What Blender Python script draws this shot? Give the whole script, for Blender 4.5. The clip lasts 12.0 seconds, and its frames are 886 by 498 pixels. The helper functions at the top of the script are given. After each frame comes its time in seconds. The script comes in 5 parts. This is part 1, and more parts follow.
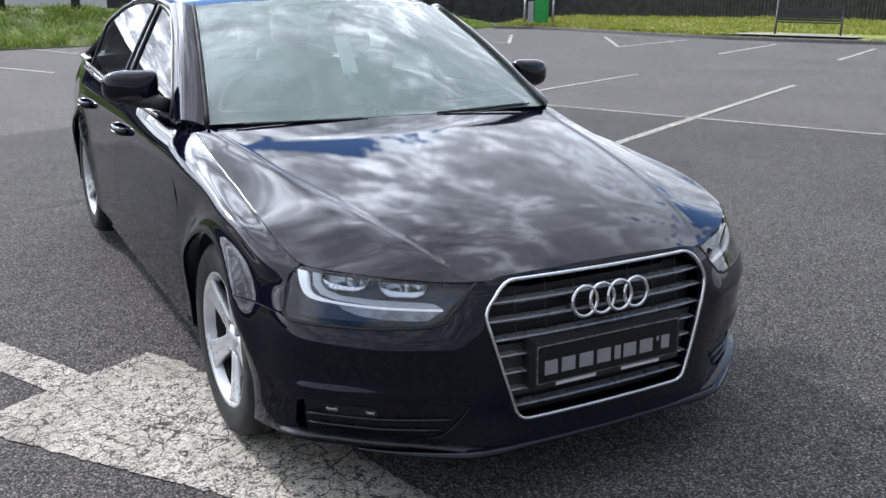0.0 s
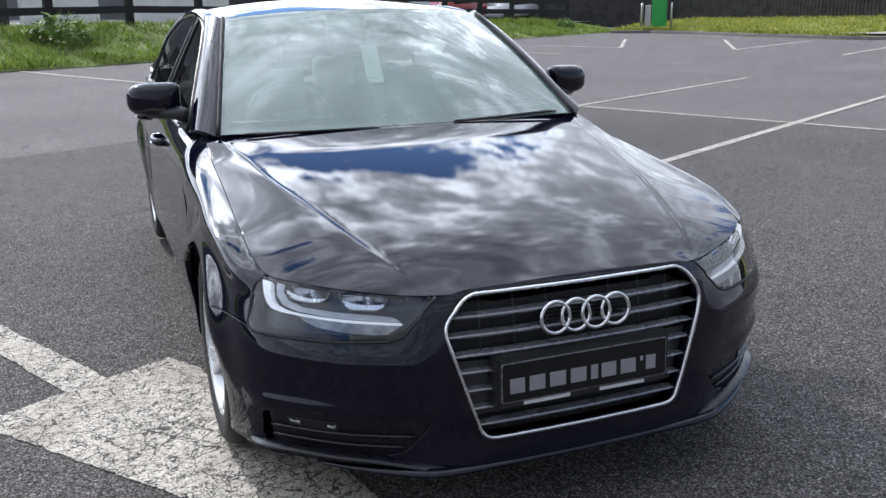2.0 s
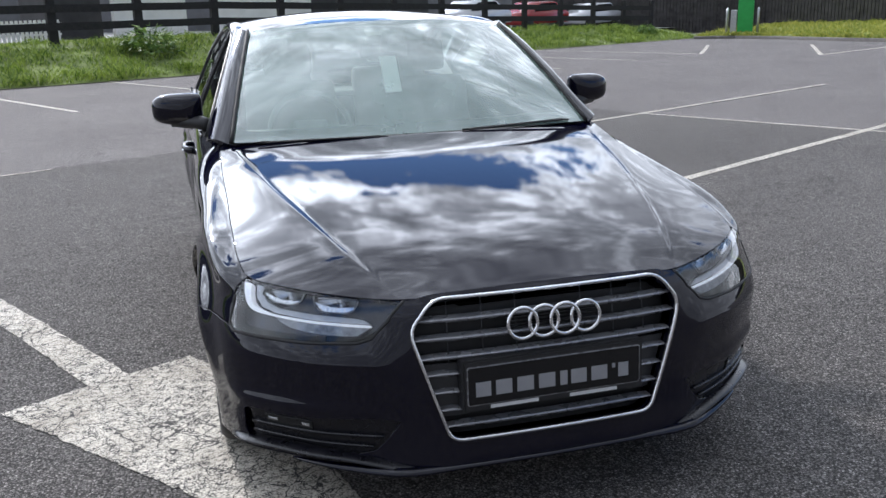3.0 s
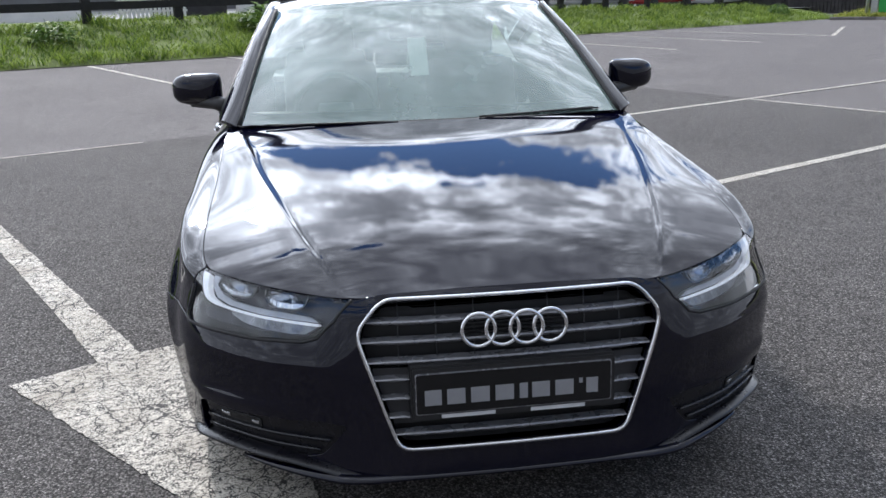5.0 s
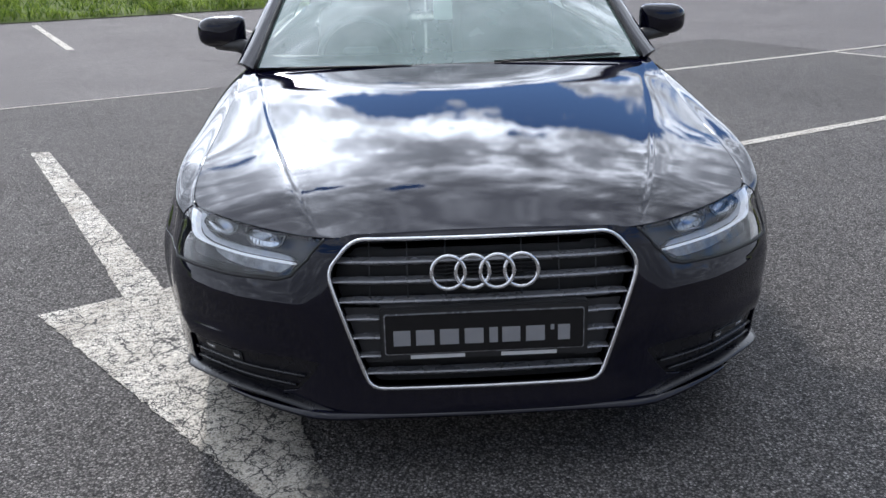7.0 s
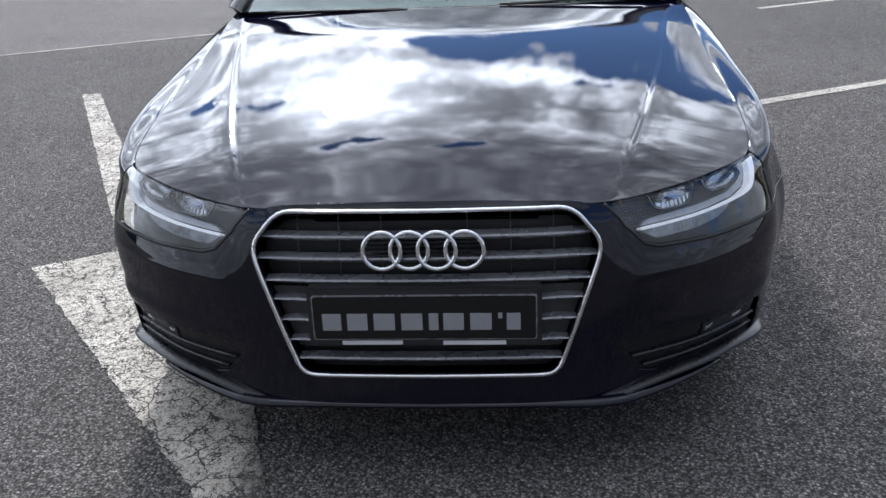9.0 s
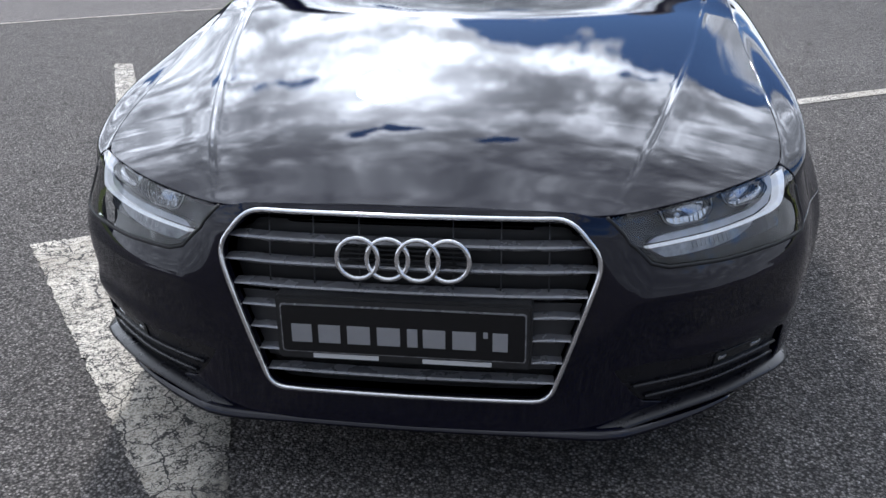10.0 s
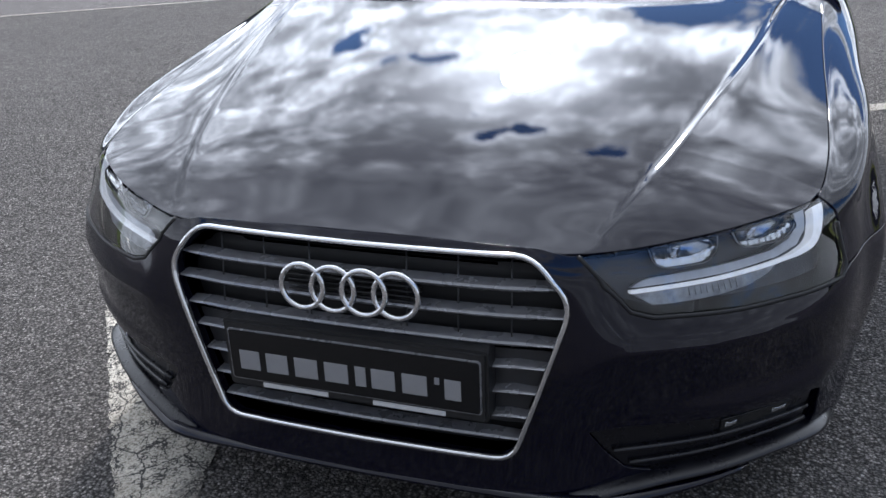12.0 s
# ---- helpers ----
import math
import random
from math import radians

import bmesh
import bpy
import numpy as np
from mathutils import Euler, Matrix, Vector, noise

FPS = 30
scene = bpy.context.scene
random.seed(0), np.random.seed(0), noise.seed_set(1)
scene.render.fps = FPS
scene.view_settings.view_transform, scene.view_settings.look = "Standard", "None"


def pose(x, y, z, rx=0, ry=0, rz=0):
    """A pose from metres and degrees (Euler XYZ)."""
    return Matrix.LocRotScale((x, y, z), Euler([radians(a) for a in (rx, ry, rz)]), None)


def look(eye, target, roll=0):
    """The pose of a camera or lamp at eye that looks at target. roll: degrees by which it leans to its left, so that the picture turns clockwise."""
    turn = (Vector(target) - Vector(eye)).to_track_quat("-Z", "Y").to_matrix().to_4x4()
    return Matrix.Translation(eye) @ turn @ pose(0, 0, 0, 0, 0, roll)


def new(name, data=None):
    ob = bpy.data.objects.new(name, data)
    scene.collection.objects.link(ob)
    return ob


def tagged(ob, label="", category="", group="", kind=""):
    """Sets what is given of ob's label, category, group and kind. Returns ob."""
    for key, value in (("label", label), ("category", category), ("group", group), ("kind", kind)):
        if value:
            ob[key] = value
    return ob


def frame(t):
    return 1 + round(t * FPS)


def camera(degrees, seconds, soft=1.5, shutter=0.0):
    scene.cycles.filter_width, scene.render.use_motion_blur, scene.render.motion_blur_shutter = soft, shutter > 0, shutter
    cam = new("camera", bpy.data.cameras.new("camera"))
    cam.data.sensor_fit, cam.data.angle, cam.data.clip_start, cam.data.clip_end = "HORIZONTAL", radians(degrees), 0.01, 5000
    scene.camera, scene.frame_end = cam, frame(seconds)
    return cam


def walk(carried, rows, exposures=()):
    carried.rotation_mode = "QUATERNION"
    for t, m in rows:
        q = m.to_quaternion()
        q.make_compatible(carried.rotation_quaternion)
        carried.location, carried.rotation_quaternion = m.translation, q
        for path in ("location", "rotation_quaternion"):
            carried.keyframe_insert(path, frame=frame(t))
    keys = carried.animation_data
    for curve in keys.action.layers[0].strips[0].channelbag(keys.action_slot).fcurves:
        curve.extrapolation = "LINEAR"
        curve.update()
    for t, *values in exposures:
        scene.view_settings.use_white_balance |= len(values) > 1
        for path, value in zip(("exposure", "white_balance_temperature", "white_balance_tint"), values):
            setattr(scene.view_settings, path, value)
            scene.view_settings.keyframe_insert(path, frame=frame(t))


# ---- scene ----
cam = camera(52.6, 12.0)
EXPOSURE = 0.56
METRES, EYE, TILT, LEAN, TURN = 3.009, 1.4625, 0.0, 0.0, -29.7
ROWS = [
    (0.0, 0.0, 0.0, 0.0, 0.31, -16.49, -1.06),
    (0.5, 0.0357, -0.0007, 0.0006, 1.66, -16.01, 0.45),
    (1.0, 0.1069, -0.0087, -0.0012, 4.59, -16.06, 1.36),
    (1.5, 0.1364, -0.0063, -0.0003, 6.85, -16.29, 1.29),
    (2.0, 0.1408, 0.0317, -0.0003, 7.86, -16.09, 0.5),
    (2.5, 0.1728, 0.0368, 0.0005, 10.21, -15.67, 0.61),
    (3.0, 0.247, 0.0298, 0.0023, 13.2, -15.53, 1.32),
    (5.0, 0.3694, 0.1245, 0.0016, 21.12, -16.69, 1.19),
    (5.5, 0.4036, 0.1245, 0.0013, 23.5, -16.82, 1.41),
    (6.0, 0.3993, 0.1146, -0.0019, 22.94, -17.24, 0.52),
    (6.5, 0.4123, 0.1251, -0.0081, 24.18, -18.32, 0.68),
    (7.0, 0.4592, 0.1623, -0.0102, 26.8, -19.53, 1.38),
    (7.5, 0.4785, 0.1925, -0.0155, 27.61, -21.25, 1.66),
    (9.5, 0.5335, 0.3549, -0.0203, 35.82, -23.61, 1.97),
    (10.0, 0.5247, 0.3954, -0.0259, 37.44, -24.44, 1.13),
    (10.5, 0.5048, 0.4335, -0.0253, 37.79, -25.8, 0.17),
    (11.0, 0.5181, 0.469, -0.0309, 40.27, -26.75, 1.35),
    (11.5, 0.5643, 0.5232, -0.0299, 45.36, -26.01, 2.76),
    (12.0, 0.5755, 0.5498, -0.0287, 48.77, -25.51, 3.27),
]
walk(cam, [(t, pose(0, 0, EYE, TILT, LEAN, TURN) @ pose(METRES * x, METRES * y, METRES * z, 90 + pitch, roll, yaw)) for t, x, y, z, yaw, pitch, roll in ROWS], exposures=[(0.0, EXPOSURE, 6200, 14), (12.0, EXPOSURE, 6150, 14)])

# ---- world, sun and exposure ----
SUN_DIR = Vector((-0.218, 0.798, 0.562)).normalized()   # towards the sun


def nodes_of(owner):
    owner.use_nodes = True
    nt = owner.node_tree
    nt.nodes.clear()
    return nt


def node(nt, kind, sets=None, **links):
    """A node; sets: {input: value}; links: input name -> socket."""
    n = nt.nodes.new(kind)
    for k, v in (sets or {}).items():
        n.inputs[k].default_value = v
    for k, s in links.items():
        nt.links.new(s, n.inputs[k.replace("_", " ")])
    return n


def math_node(nt, op, a, b=None, c=None, clamp=False):
    n = nt.nodes.new("ShaderNodeMath")
    n.operation, n.use_clamp = op, clamp
    for i, v in enumerate((a, b, c)):
        if v is None:
            continue
        if isinstance(v, (int, float)):
            n.inputs[i].default_value = v
        else:
            nt.links.new(v, n.inputs[i])
    return n.outputs[0]


def vec_node(nt, op, a, b=None):
    n = nt.nodes.new("ShaderNodeVectorMath")
    n.operation = op
    for i, v in enumerate((a, b)):
        if v is None:
            continue
        if isinstance(v, (tuple, Vector)):
            n.inputs[i].default_value = tuple(v)
        else:
            nt.links.new(v, n.inputs[i])
    return n


def ramp(nt, fac, stops, interp="LINEAR"):
    n = nt.nodes.new("ShaderNodeValToRGB")
    n.color_ramp.interpolation = interp
    el = n.color_ramp.elements
    while len(el) < len(stops):
        el.new(0.5)
    for e, (p, c) in zip(el, stops):
        e.position = p
        e.color = (c, c, c, 1) if isinstance(c, (int, float)) else (*c, 1)
    nt.links.new(fac, n.inputs[0])
    return n.outputs[0]


def mix_rgb(nt, fac, a, b, mode="MIX"):
    n = nt.nodes.new("ShaderNodeMix")
    n.data_type, n.blend_type = "RGBA", mode
    for i, v in ((0, fac), (6, a), (7, b)):
        if isinstance(v, (int, float)):
            n.inputs[i].default_value = v
        elif isinstance(v, tuple):
            n.inputs[i].default_value = (*v, 1)
        else:
            nt.links.new(v, n.inputs[i])
    return n.outputs[2]


def noise_tex(nt, vec, scale, detail=4.0, rough=0.55, distort=0.0):
    n = nt.nodes.new("ShaderNodeTexNoise")
    n.inputs["Scale"].default_value, n.inputs["Detail"].default_value = scale, detail
    n.inputs["Roughness"].default_value, n.inputs["Distortion"].default_value = rough, distort
    nt.links.new(vec, n.inputs["Vector"])
    return n.outputs["Fac"]


world = bpy.data.worlds.new("sky")
scene.world = world
nt = nodes_of(world)
sky = nt.nodes.new("ShaderNodeTexSky")
sky.sky_type, sky.sun_disc = "NISHITA", False
sky.sun_elevation = math.asin(SUN_DIR.z)
sky.sun_rotation = math.atan2(SUN_DIR.x, SUN_DIR.y)
sky.air_density, sky.dust_density, sky.ozone_density, sky.altitude = 1.0, 0.05, 5.0, 800
coord = nt.nodes.new("ShaderNodeTexCoord").outputs["Generated"]
sep = nt.nodes.new("ShaderNodeSeparateXYZ")
nt.links.new(coord, sep.inputs[0])
up = math_node(nt, "MAXIMUM", sep.outputs[2], 0.0)
flat_up = math_node(nt, "ADD", up, 0.18)
# the cloud layer as seen from below: the way divided by its rise
flat = vec_node(nt, "DIVIDE", coord, None)
comb = nt.nodes.new("ShaderNodeCombineXYZ")
for i in range(3):
    nt.links.new(flat_up, comb.inputs[i])
nt.links.new(comb.outputs[0], flat.inputs[1])
layer = vec_node(nt, "MULTIPLY", flat.outputs[0], (1.0, 1.0, 0.0)).outputs[0]
shifted = vec_node(nt, "ADD", layer, (3.1, 5.2, 0.7)).outputs[0]
big = noise_tex(nt, shifted, 1.7, 8.0, 0.58, 0.15)
fine = noise_tex(nt, shifted, 5.2, 12.0, 0.62, 0.3)
puff = noise_tex(nt, shifted, 14.0, 9.0, 0.70, 0.3)


torn = layer
for scale, far in ((4.5, 0.26), (14.0, 0.12), (40.0, 0.04)):
    drift = nt.nodes.new("ShaderNodeTexNoise")
    drift.inputs["Scale"].default_value, drift.inputs["Detail"].default_value = scale, 3.0
    nt.links.new(shifted, drift.inputs["Vector"])
    push = vec_node(nt, "MULTIPLY", vec_node(nt, "SUBTRACT", drift.outputs["Color"], (0.5, 0.5, 0.5)).outputs[0], (far, far * 0.8, 0.0))
    torn = vec_node(nt, "ADD", torn, push.outputs[0]).outputs[0]


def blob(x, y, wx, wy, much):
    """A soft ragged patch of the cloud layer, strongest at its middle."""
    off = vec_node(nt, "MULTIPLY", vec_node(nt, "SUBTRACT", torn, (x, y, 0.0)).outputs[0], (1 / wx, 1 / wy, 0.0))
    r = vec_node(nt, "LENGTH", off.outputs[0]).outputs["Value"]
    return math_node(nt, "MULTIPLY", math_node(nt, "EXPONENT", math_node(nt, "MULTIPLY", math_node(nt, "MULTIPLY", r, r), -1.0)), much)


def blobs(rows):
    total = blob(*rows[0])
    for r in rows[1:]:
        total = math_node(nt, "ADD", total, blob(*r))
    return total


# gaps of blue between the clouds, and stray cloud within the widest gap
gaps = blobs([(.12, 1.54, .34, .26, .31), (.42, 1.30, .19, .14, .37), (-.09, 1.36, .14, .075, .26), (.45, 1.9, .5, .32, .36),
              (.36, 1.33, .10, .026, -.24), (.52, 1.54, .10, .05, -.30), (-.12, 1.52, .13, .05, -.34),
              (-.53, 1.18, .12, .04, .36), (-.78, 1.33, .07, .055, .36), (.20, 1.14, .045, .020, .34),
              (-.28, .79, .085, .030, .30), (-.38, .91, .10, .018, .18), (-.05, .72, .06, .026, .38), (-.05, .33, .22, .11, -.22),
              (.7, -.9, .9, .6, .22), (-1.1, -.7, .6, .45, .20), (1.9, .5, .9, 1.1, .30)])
rough_edge = math_node(nt, "ADD", math_node(nt, "MULTIPLY", math_node(nt, "SUBTRACT", big, 0.5), 0.40), math_node(nt, "ADD", math_node(nt, "MULTIPLY", math_node(nt, "SUBTRACT", fine, 0.5), 0.50), math_node(nt, "MULTIPLY", math_node(nt, "SUBTRACT", puff, 0.5), 0.46)))
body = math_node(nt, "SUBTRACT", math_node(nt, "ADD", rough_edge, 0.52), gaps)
cover = ramp(nt, body, [(0.325, 0.0), (0.365, 1.0)])
rim_light = math_node(nt, "ADD", 1.0, math_node(nt, "MULTIPLY", ramp(nt, body, [(0.36, 1.0), (0.46, 0.0)]), 0.55))
depth = math_node(nt, "ADD", math_node(nt, "MULTIPLY", big, 0.22), math_node(nt, "ADD", math_node(nt, "MULTIPLY", fine, 0.44), math_node(nt, "MULTIPLY", puff, 0.34)))
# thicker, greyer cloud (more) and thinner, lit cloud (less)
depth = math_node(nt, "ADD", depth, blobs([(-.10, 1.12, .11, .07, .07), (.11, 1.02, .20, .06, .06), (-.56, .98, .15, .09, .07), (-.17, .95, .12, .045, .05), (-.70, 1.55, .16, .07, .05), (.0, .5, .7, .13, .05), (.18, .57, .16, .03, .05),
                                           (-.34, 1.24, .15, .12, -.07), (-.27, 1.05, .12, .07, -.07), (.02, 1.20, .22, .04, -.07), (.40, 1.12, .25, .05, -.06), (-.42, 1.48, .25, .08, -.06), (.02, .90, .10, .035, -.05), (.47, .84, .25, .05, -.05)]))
# towards the right and overhead the cumulus melts into an even sheet
span = nt.nodes.new("ShaderNodeSeparateXYZ")
nt.links.new(torn, span.inputs[0])
even = math_node(nt, "MULTIPLY", ramp(nt, sep.outputs[0], [(0.30, 0.0), (0.60, 1.0)]), 0.7)
even = math_node(nt, "MAXIMUM", even, math_node(nt, "MULTIPLY", ramp(nt, span.outputs[1], [(0.36, 1.0), (0.80, 0.0)]), 0.6))
depth = math_node(nt, "ADD", math_node(nt, "MULTIPLY", depth, math_node(nt, "SUBTRACT", 1.0, even)), math_node(nt, "MULTIPLY", even, 0.503))
thick = math_node(nt, "MULTIPLY", ramp(nt, depth, [(0.40, 1.0), (0.45, 0.78), (0.50, 0.42), (0.56, 0.21)]), rim_light)
near_sun = math_node(nt, "MAXIMUM", vec_node(nt, "DOT_PRODUCT", coord, SUN_DIR).outputs["Value"], 0.0)
glow = math_node(nt, "ADD", math_node(nt, "MULTIPLY", math_node(nt, "POWER", near_sun, 9.0), 1.1), math_node(nt, "MULTIPLY", math_node(nt, "POWER", near_sun, 60.0), 0.9))
facing = math_node(nt, "MULTIPLY", math_node(nt, "ADD", vec_node(nt, "DOT_PRODUCT", coord, SUN_DIR).outputs["Value"], 1.0), 0.5)
sheen = math_node(nt, "MULTIPLY", math_node(nt, "POWER", facing, 3.0), 3.3)
haze = math_node(nt, "MULTIPLY", math_node(nt, "POWER", math_node(nt, "SUBTRACT", 1.0, up), 3.0), math_node(nt, "MULTIPLY", facing, 1.8))
cloud_light = math_node(nt, "MULTIPLY", thick, math_node(nt, "ADD", math_node(nt, "ADD", glow, sheen), math_node(nt, "ADD", haze, 0.56)))
core = math_node(nt, "MULTIPLY", math_node(nt, "POWER", near_sun, 120.0), 3.2)
cloud_light = math_node(nt, "ADD", cloud_light, core)
cloud_bg = node(nt, "ShaderNodeBackground", {"Color": (0.87, 0.935, 1.0, 1)}, Strength=cloud_light)
sky_bg = node(nt, "ShaderNodeBackground", {"Strength": 0.15}, Color=sky.outputs[0])
mixed = nt.nodes.new("ShaderNodeMixShader")
nt.links.new(cover, mixed.inputs[0])
nt.links.new(sky_bg.outputs[0], mixed.inputs[1])
nt.links.new(cloud_bg.outputs[0], mixed.inputs[2])
nt.links.new(mixed.outputs[0], nt.nodes.new("ShaderNodeOutputWorld").inputs[0])

sun = new("sun", bpy.data.lights.new("sun", "SUN"))
sun.data.energy, sun.data.angle, sun.data.color = 2.1, radians(4), (1.0, 0.95, 0.88)
sun.matrix_world = look(tuple(SUN_DIR * 40), (0, 0, 0))


# ---- materials ----
def material(name, base, rough=0.5, metal=0.0, vary=0.0, scale=30.0, bump=0.0, bump_scale=200.0, rough_vary=0.0, spec=0.5, coat=0.0, glow=0.0):
    """A principled material with blotches of colour and roughness and a fine relief, in metres of the object."""
    m = bpy.data.materials.new(name)
    nt = nodes_of(m)
    out = nt.nodes.new("ShaderNodeOutputMaterial")
    p = node(nt, "ShaderNodeBsdfPrincipled", {"Base Color": (*base, 1), "Roughness": rough, "Metallic": metal, "Specular IOR Level": spec, "Coat Weight": coat, "Emission Color": (*base, 1), "Emission Strength": glow})
    nt.links.new(p.outputs[0], out.inputs[0])
    at = nt.nodes.new("ShaderNodeTexCoord").outputs["Object"]
    if vary:
        f = noise_tex(nt, at, scale, 6.0, 0.6)
        lo, hi = tuple(c * (1 - vary) for c in base), tuple(min(1, c * (1 + vary)) for c in base)
        nt.links.new(ramp(nt, f, [(0.3, lo), (0.7, hi)]), p.inputs["Base Color"])
    if rough_vary:
        f = noise_tex(nt, at, scale * 0.4, 5.0, 0.6)
        nt.links.new(ramp(nt, f, [(0.35, max(0, rough - rough_vary)), (0.75, rough + rough_vary)]), p.inputs["Roughness"])
    if bump:
        b = node(nt, "ShaderNodeBump", {"Strength": bump, "Distance": 0.002}, Height=noise_tex(nt, at, bump_scale, 3.0))
        nt.links.new(b.outputs[0], p.inputs["Normal"])
    return m


def glass(name, tint, ior=1.52, rough=0.0, gain=1.0, veil=0.0):
    """Thin glass: it lets tinted light through and mirrors by its angle; a pale green veil of the given share is
    painted in for the bright sky it mirrors.
    """
    m = bpy.data.materials.new(name)
    nt = nodes_of(m)
    out = nt.nodes.new("ShaderNodeOutputMaterial")
    fres = node(nt, "ShaderNodeFresnel", {"IOR": ior})
    t = node(nt, "ShaderNodeBsdfTransparent", {"Color": (*tint, 1)})
    g = node(nt, "ShaderNodeBsdfGlossy", {"Color": (1, 1, 1, 1), "Roughness": rough})
    mx = nt.nodes.new("ShaderNodeMixShader")
    nt.links.new(math_node(nt, "MULTIPLY", fres.outputs[0], gain, clamp=True), mx.inputs[0])
    seen = t.outputs[0]
    if veil:
        at = nt.nodes.new("ShaderNodeTexCoord").outputs["Object"]
        hazed = nt.nodes.new("ShaderNodeMixShader")
        nt.links.new(ramp(nt, noise_tex(nt, at, 3.0, 5.0), [(0.3, veil * 0.7), (0.7, veil * 1.3)]), hazed.inputs[0])
        nt.links.new(t.outputs[0], hazed.inputs[1])
        # diffuse mint colour painted in place of the sky's pale reflection
        nt.links.new(node(nt, "ShaderNodeBsdfDiffuse", {"Color": (0.60, 0.83, 0.75, 1)}).outputs[0], hazed.inputs[2])
        seen = hazed.outputs[0]
    nt.links.new(seen, mx.inputs[1])
    nt.links.new(g.outputs[0], mx.inputs[2])
    nt.links.new(mx.outputs[0], out.inputs[0])
    return m


PAINT = material("black_paint", (0.0016, 0.0016, 0.0085), 0.012, bump=0.008, bump_scale=700, rough_vary=0.010, scale=6, spec=0.50)
TRIM = material("black_plastic", (0.018, 0.018, 0.019), 0.42, vary=0.25, scale=60, bump=0.25, bump_scale=900)
TRIM_GLOSS = material("satin_black_plastic", (0.005, 0.005, 0.008), 0.30, vary=0.2, scale=40, rough_vary=0.06)
DARK = material("shadowed_black_plastic", (0.008, 0.008, 0.009), 0.6, vary=0.2)
RUBBER = material("tyre_rubber", (0.012, 0.012, 0.012), 0.72, vary=0.3, scale=25, bump=0.3, bump_scale=300, rough_vary=0.1)
ALLOY = material("alloy_silver", (0.70, 0.71, 0.73), 0.30, 0.6, vary=0.06, scale=12, rough_vary=0.06)
CHROME = material("chrome", (0.90, 0.91, 0.93), 0.09, 1.0, rough_vary=0.03, scale=20)
SATIN = material("slat_grey", (0.29, 0.29, 0.305), 0.30, 0.5, vary=0.15, scale=40, rough_vary=0.08)
PLATE = material("plate_black", (0.006, 0.006, 0.007), 0.25, vary=0.2, scale=30)
PANEL_GREY = material("grille_panel_grey", (0.035, 0.035, 0.038), 0.35, vary=0.15, scale=40)
LETTER = material("letter_grey", (0.28, 0.28, 0.29), 0.5, vary=0.05)
LAMP_CLEAR = material("fog_bulb_white", (0.72, 0.73, 0.75), 0.09, 0.9, vary=0.35, scale=120, bump=0.6, bump_scale=160)
LETTER_W = material("small_letter_white", (0.62, 0.62, 0.62), 0.5, vary=0.05)
GLASS = glass("windscreen_glass", (0.76, 0.91, 0.84), 1.55, 0.0, 2.1, veil=0.27)
SIDE_GLASS = glass("side_glass", (0.22, 0.25, 0.235), 1.52, 0.0, 0.85)
LENS = glass("headlight_lens", (0.92, 0.95, 0.98), 1.5, 0.01, 1.5)
LAMP_GREY = material("lamp_inner_grey", (0.028, 0.031, 0.042), 0.26, 0.3, vary=0.1, scale=30)
LAMP_CHROME = material("lamp_reflector", (0.78, 0.79, 0.81), 0.10, 1.0, vary=0.10, scale=70)
LAMP_RIM = material("lamp_rim_grey", (0.30, 0.31, 0.32), 0.3, 0.6, vary=0.1)
FROST = material("frosted_lamp_band", (0.36, 0.37, 0.39), 0.28, 0.2, vary=0.5, scale=30)
BEVEL = material("silver_lamp_bevel", (0.52, 0.54, 0.58), 0.34, 0.3, vary=0.12, scale=50)
DRL = material("light_guide_white", (0.78, 0.81, 0.85), 0.22, 0.0, vary=0.16, scale=40, glow=0.30)
CLOTH = material("seat_cloth", (0.30, 0.30, 0.30), 0.9, vary=0.3, scale=80, bump=0.4, bump_scale=800)
DASH = material("dash_plastic", (0.20, 0.205, 0.21), 0.6, vary=0.2, scale=50, bump=0.3, bump_scale=700)
FRIT = material("black_glass_edge", (0.010, 0.011, 0.012), 0.12)
LINING = material("headliner_cloth", (0.50, 0.50, 0.48), 0.9, vary=0.1, scale=60)
PAPER = material("sale_sheet_paper", (0.84, 0.88, 0.85), 0.7, vary=0.04, scale=15)
MIRROR = material("mirror_silver", (0.9, 0.9, 0.9), 0.01, 1.0)
DISC = material("brake_disc_steel", (0.30, 0.29, 0.28), 0.35, 1.0, vary=0.2)


# ---- mesh helpers ----
def part(name, bm, mat, parent, label="", smooth=True):
    me = bpy.data.meshes.new(name)
    bm.normal_update()
    bm.to_mesh(me)
    bm.free()
    me.materials.append(mat)
    if smooth:
        for p in me.polygons:
            p.use_smooth = True
    ob = new(name, me)
    ob.parent = parent
    if label:
        ob["label"] = label
    return ob


def thing(name, at, label, category, group="", kind=""):
    ob = new(name)
    ob.matrix_world = at if isinstance(at, Matrix) else Matrix.Translation(at)
    return tagged(ob, label, category, group, kind)


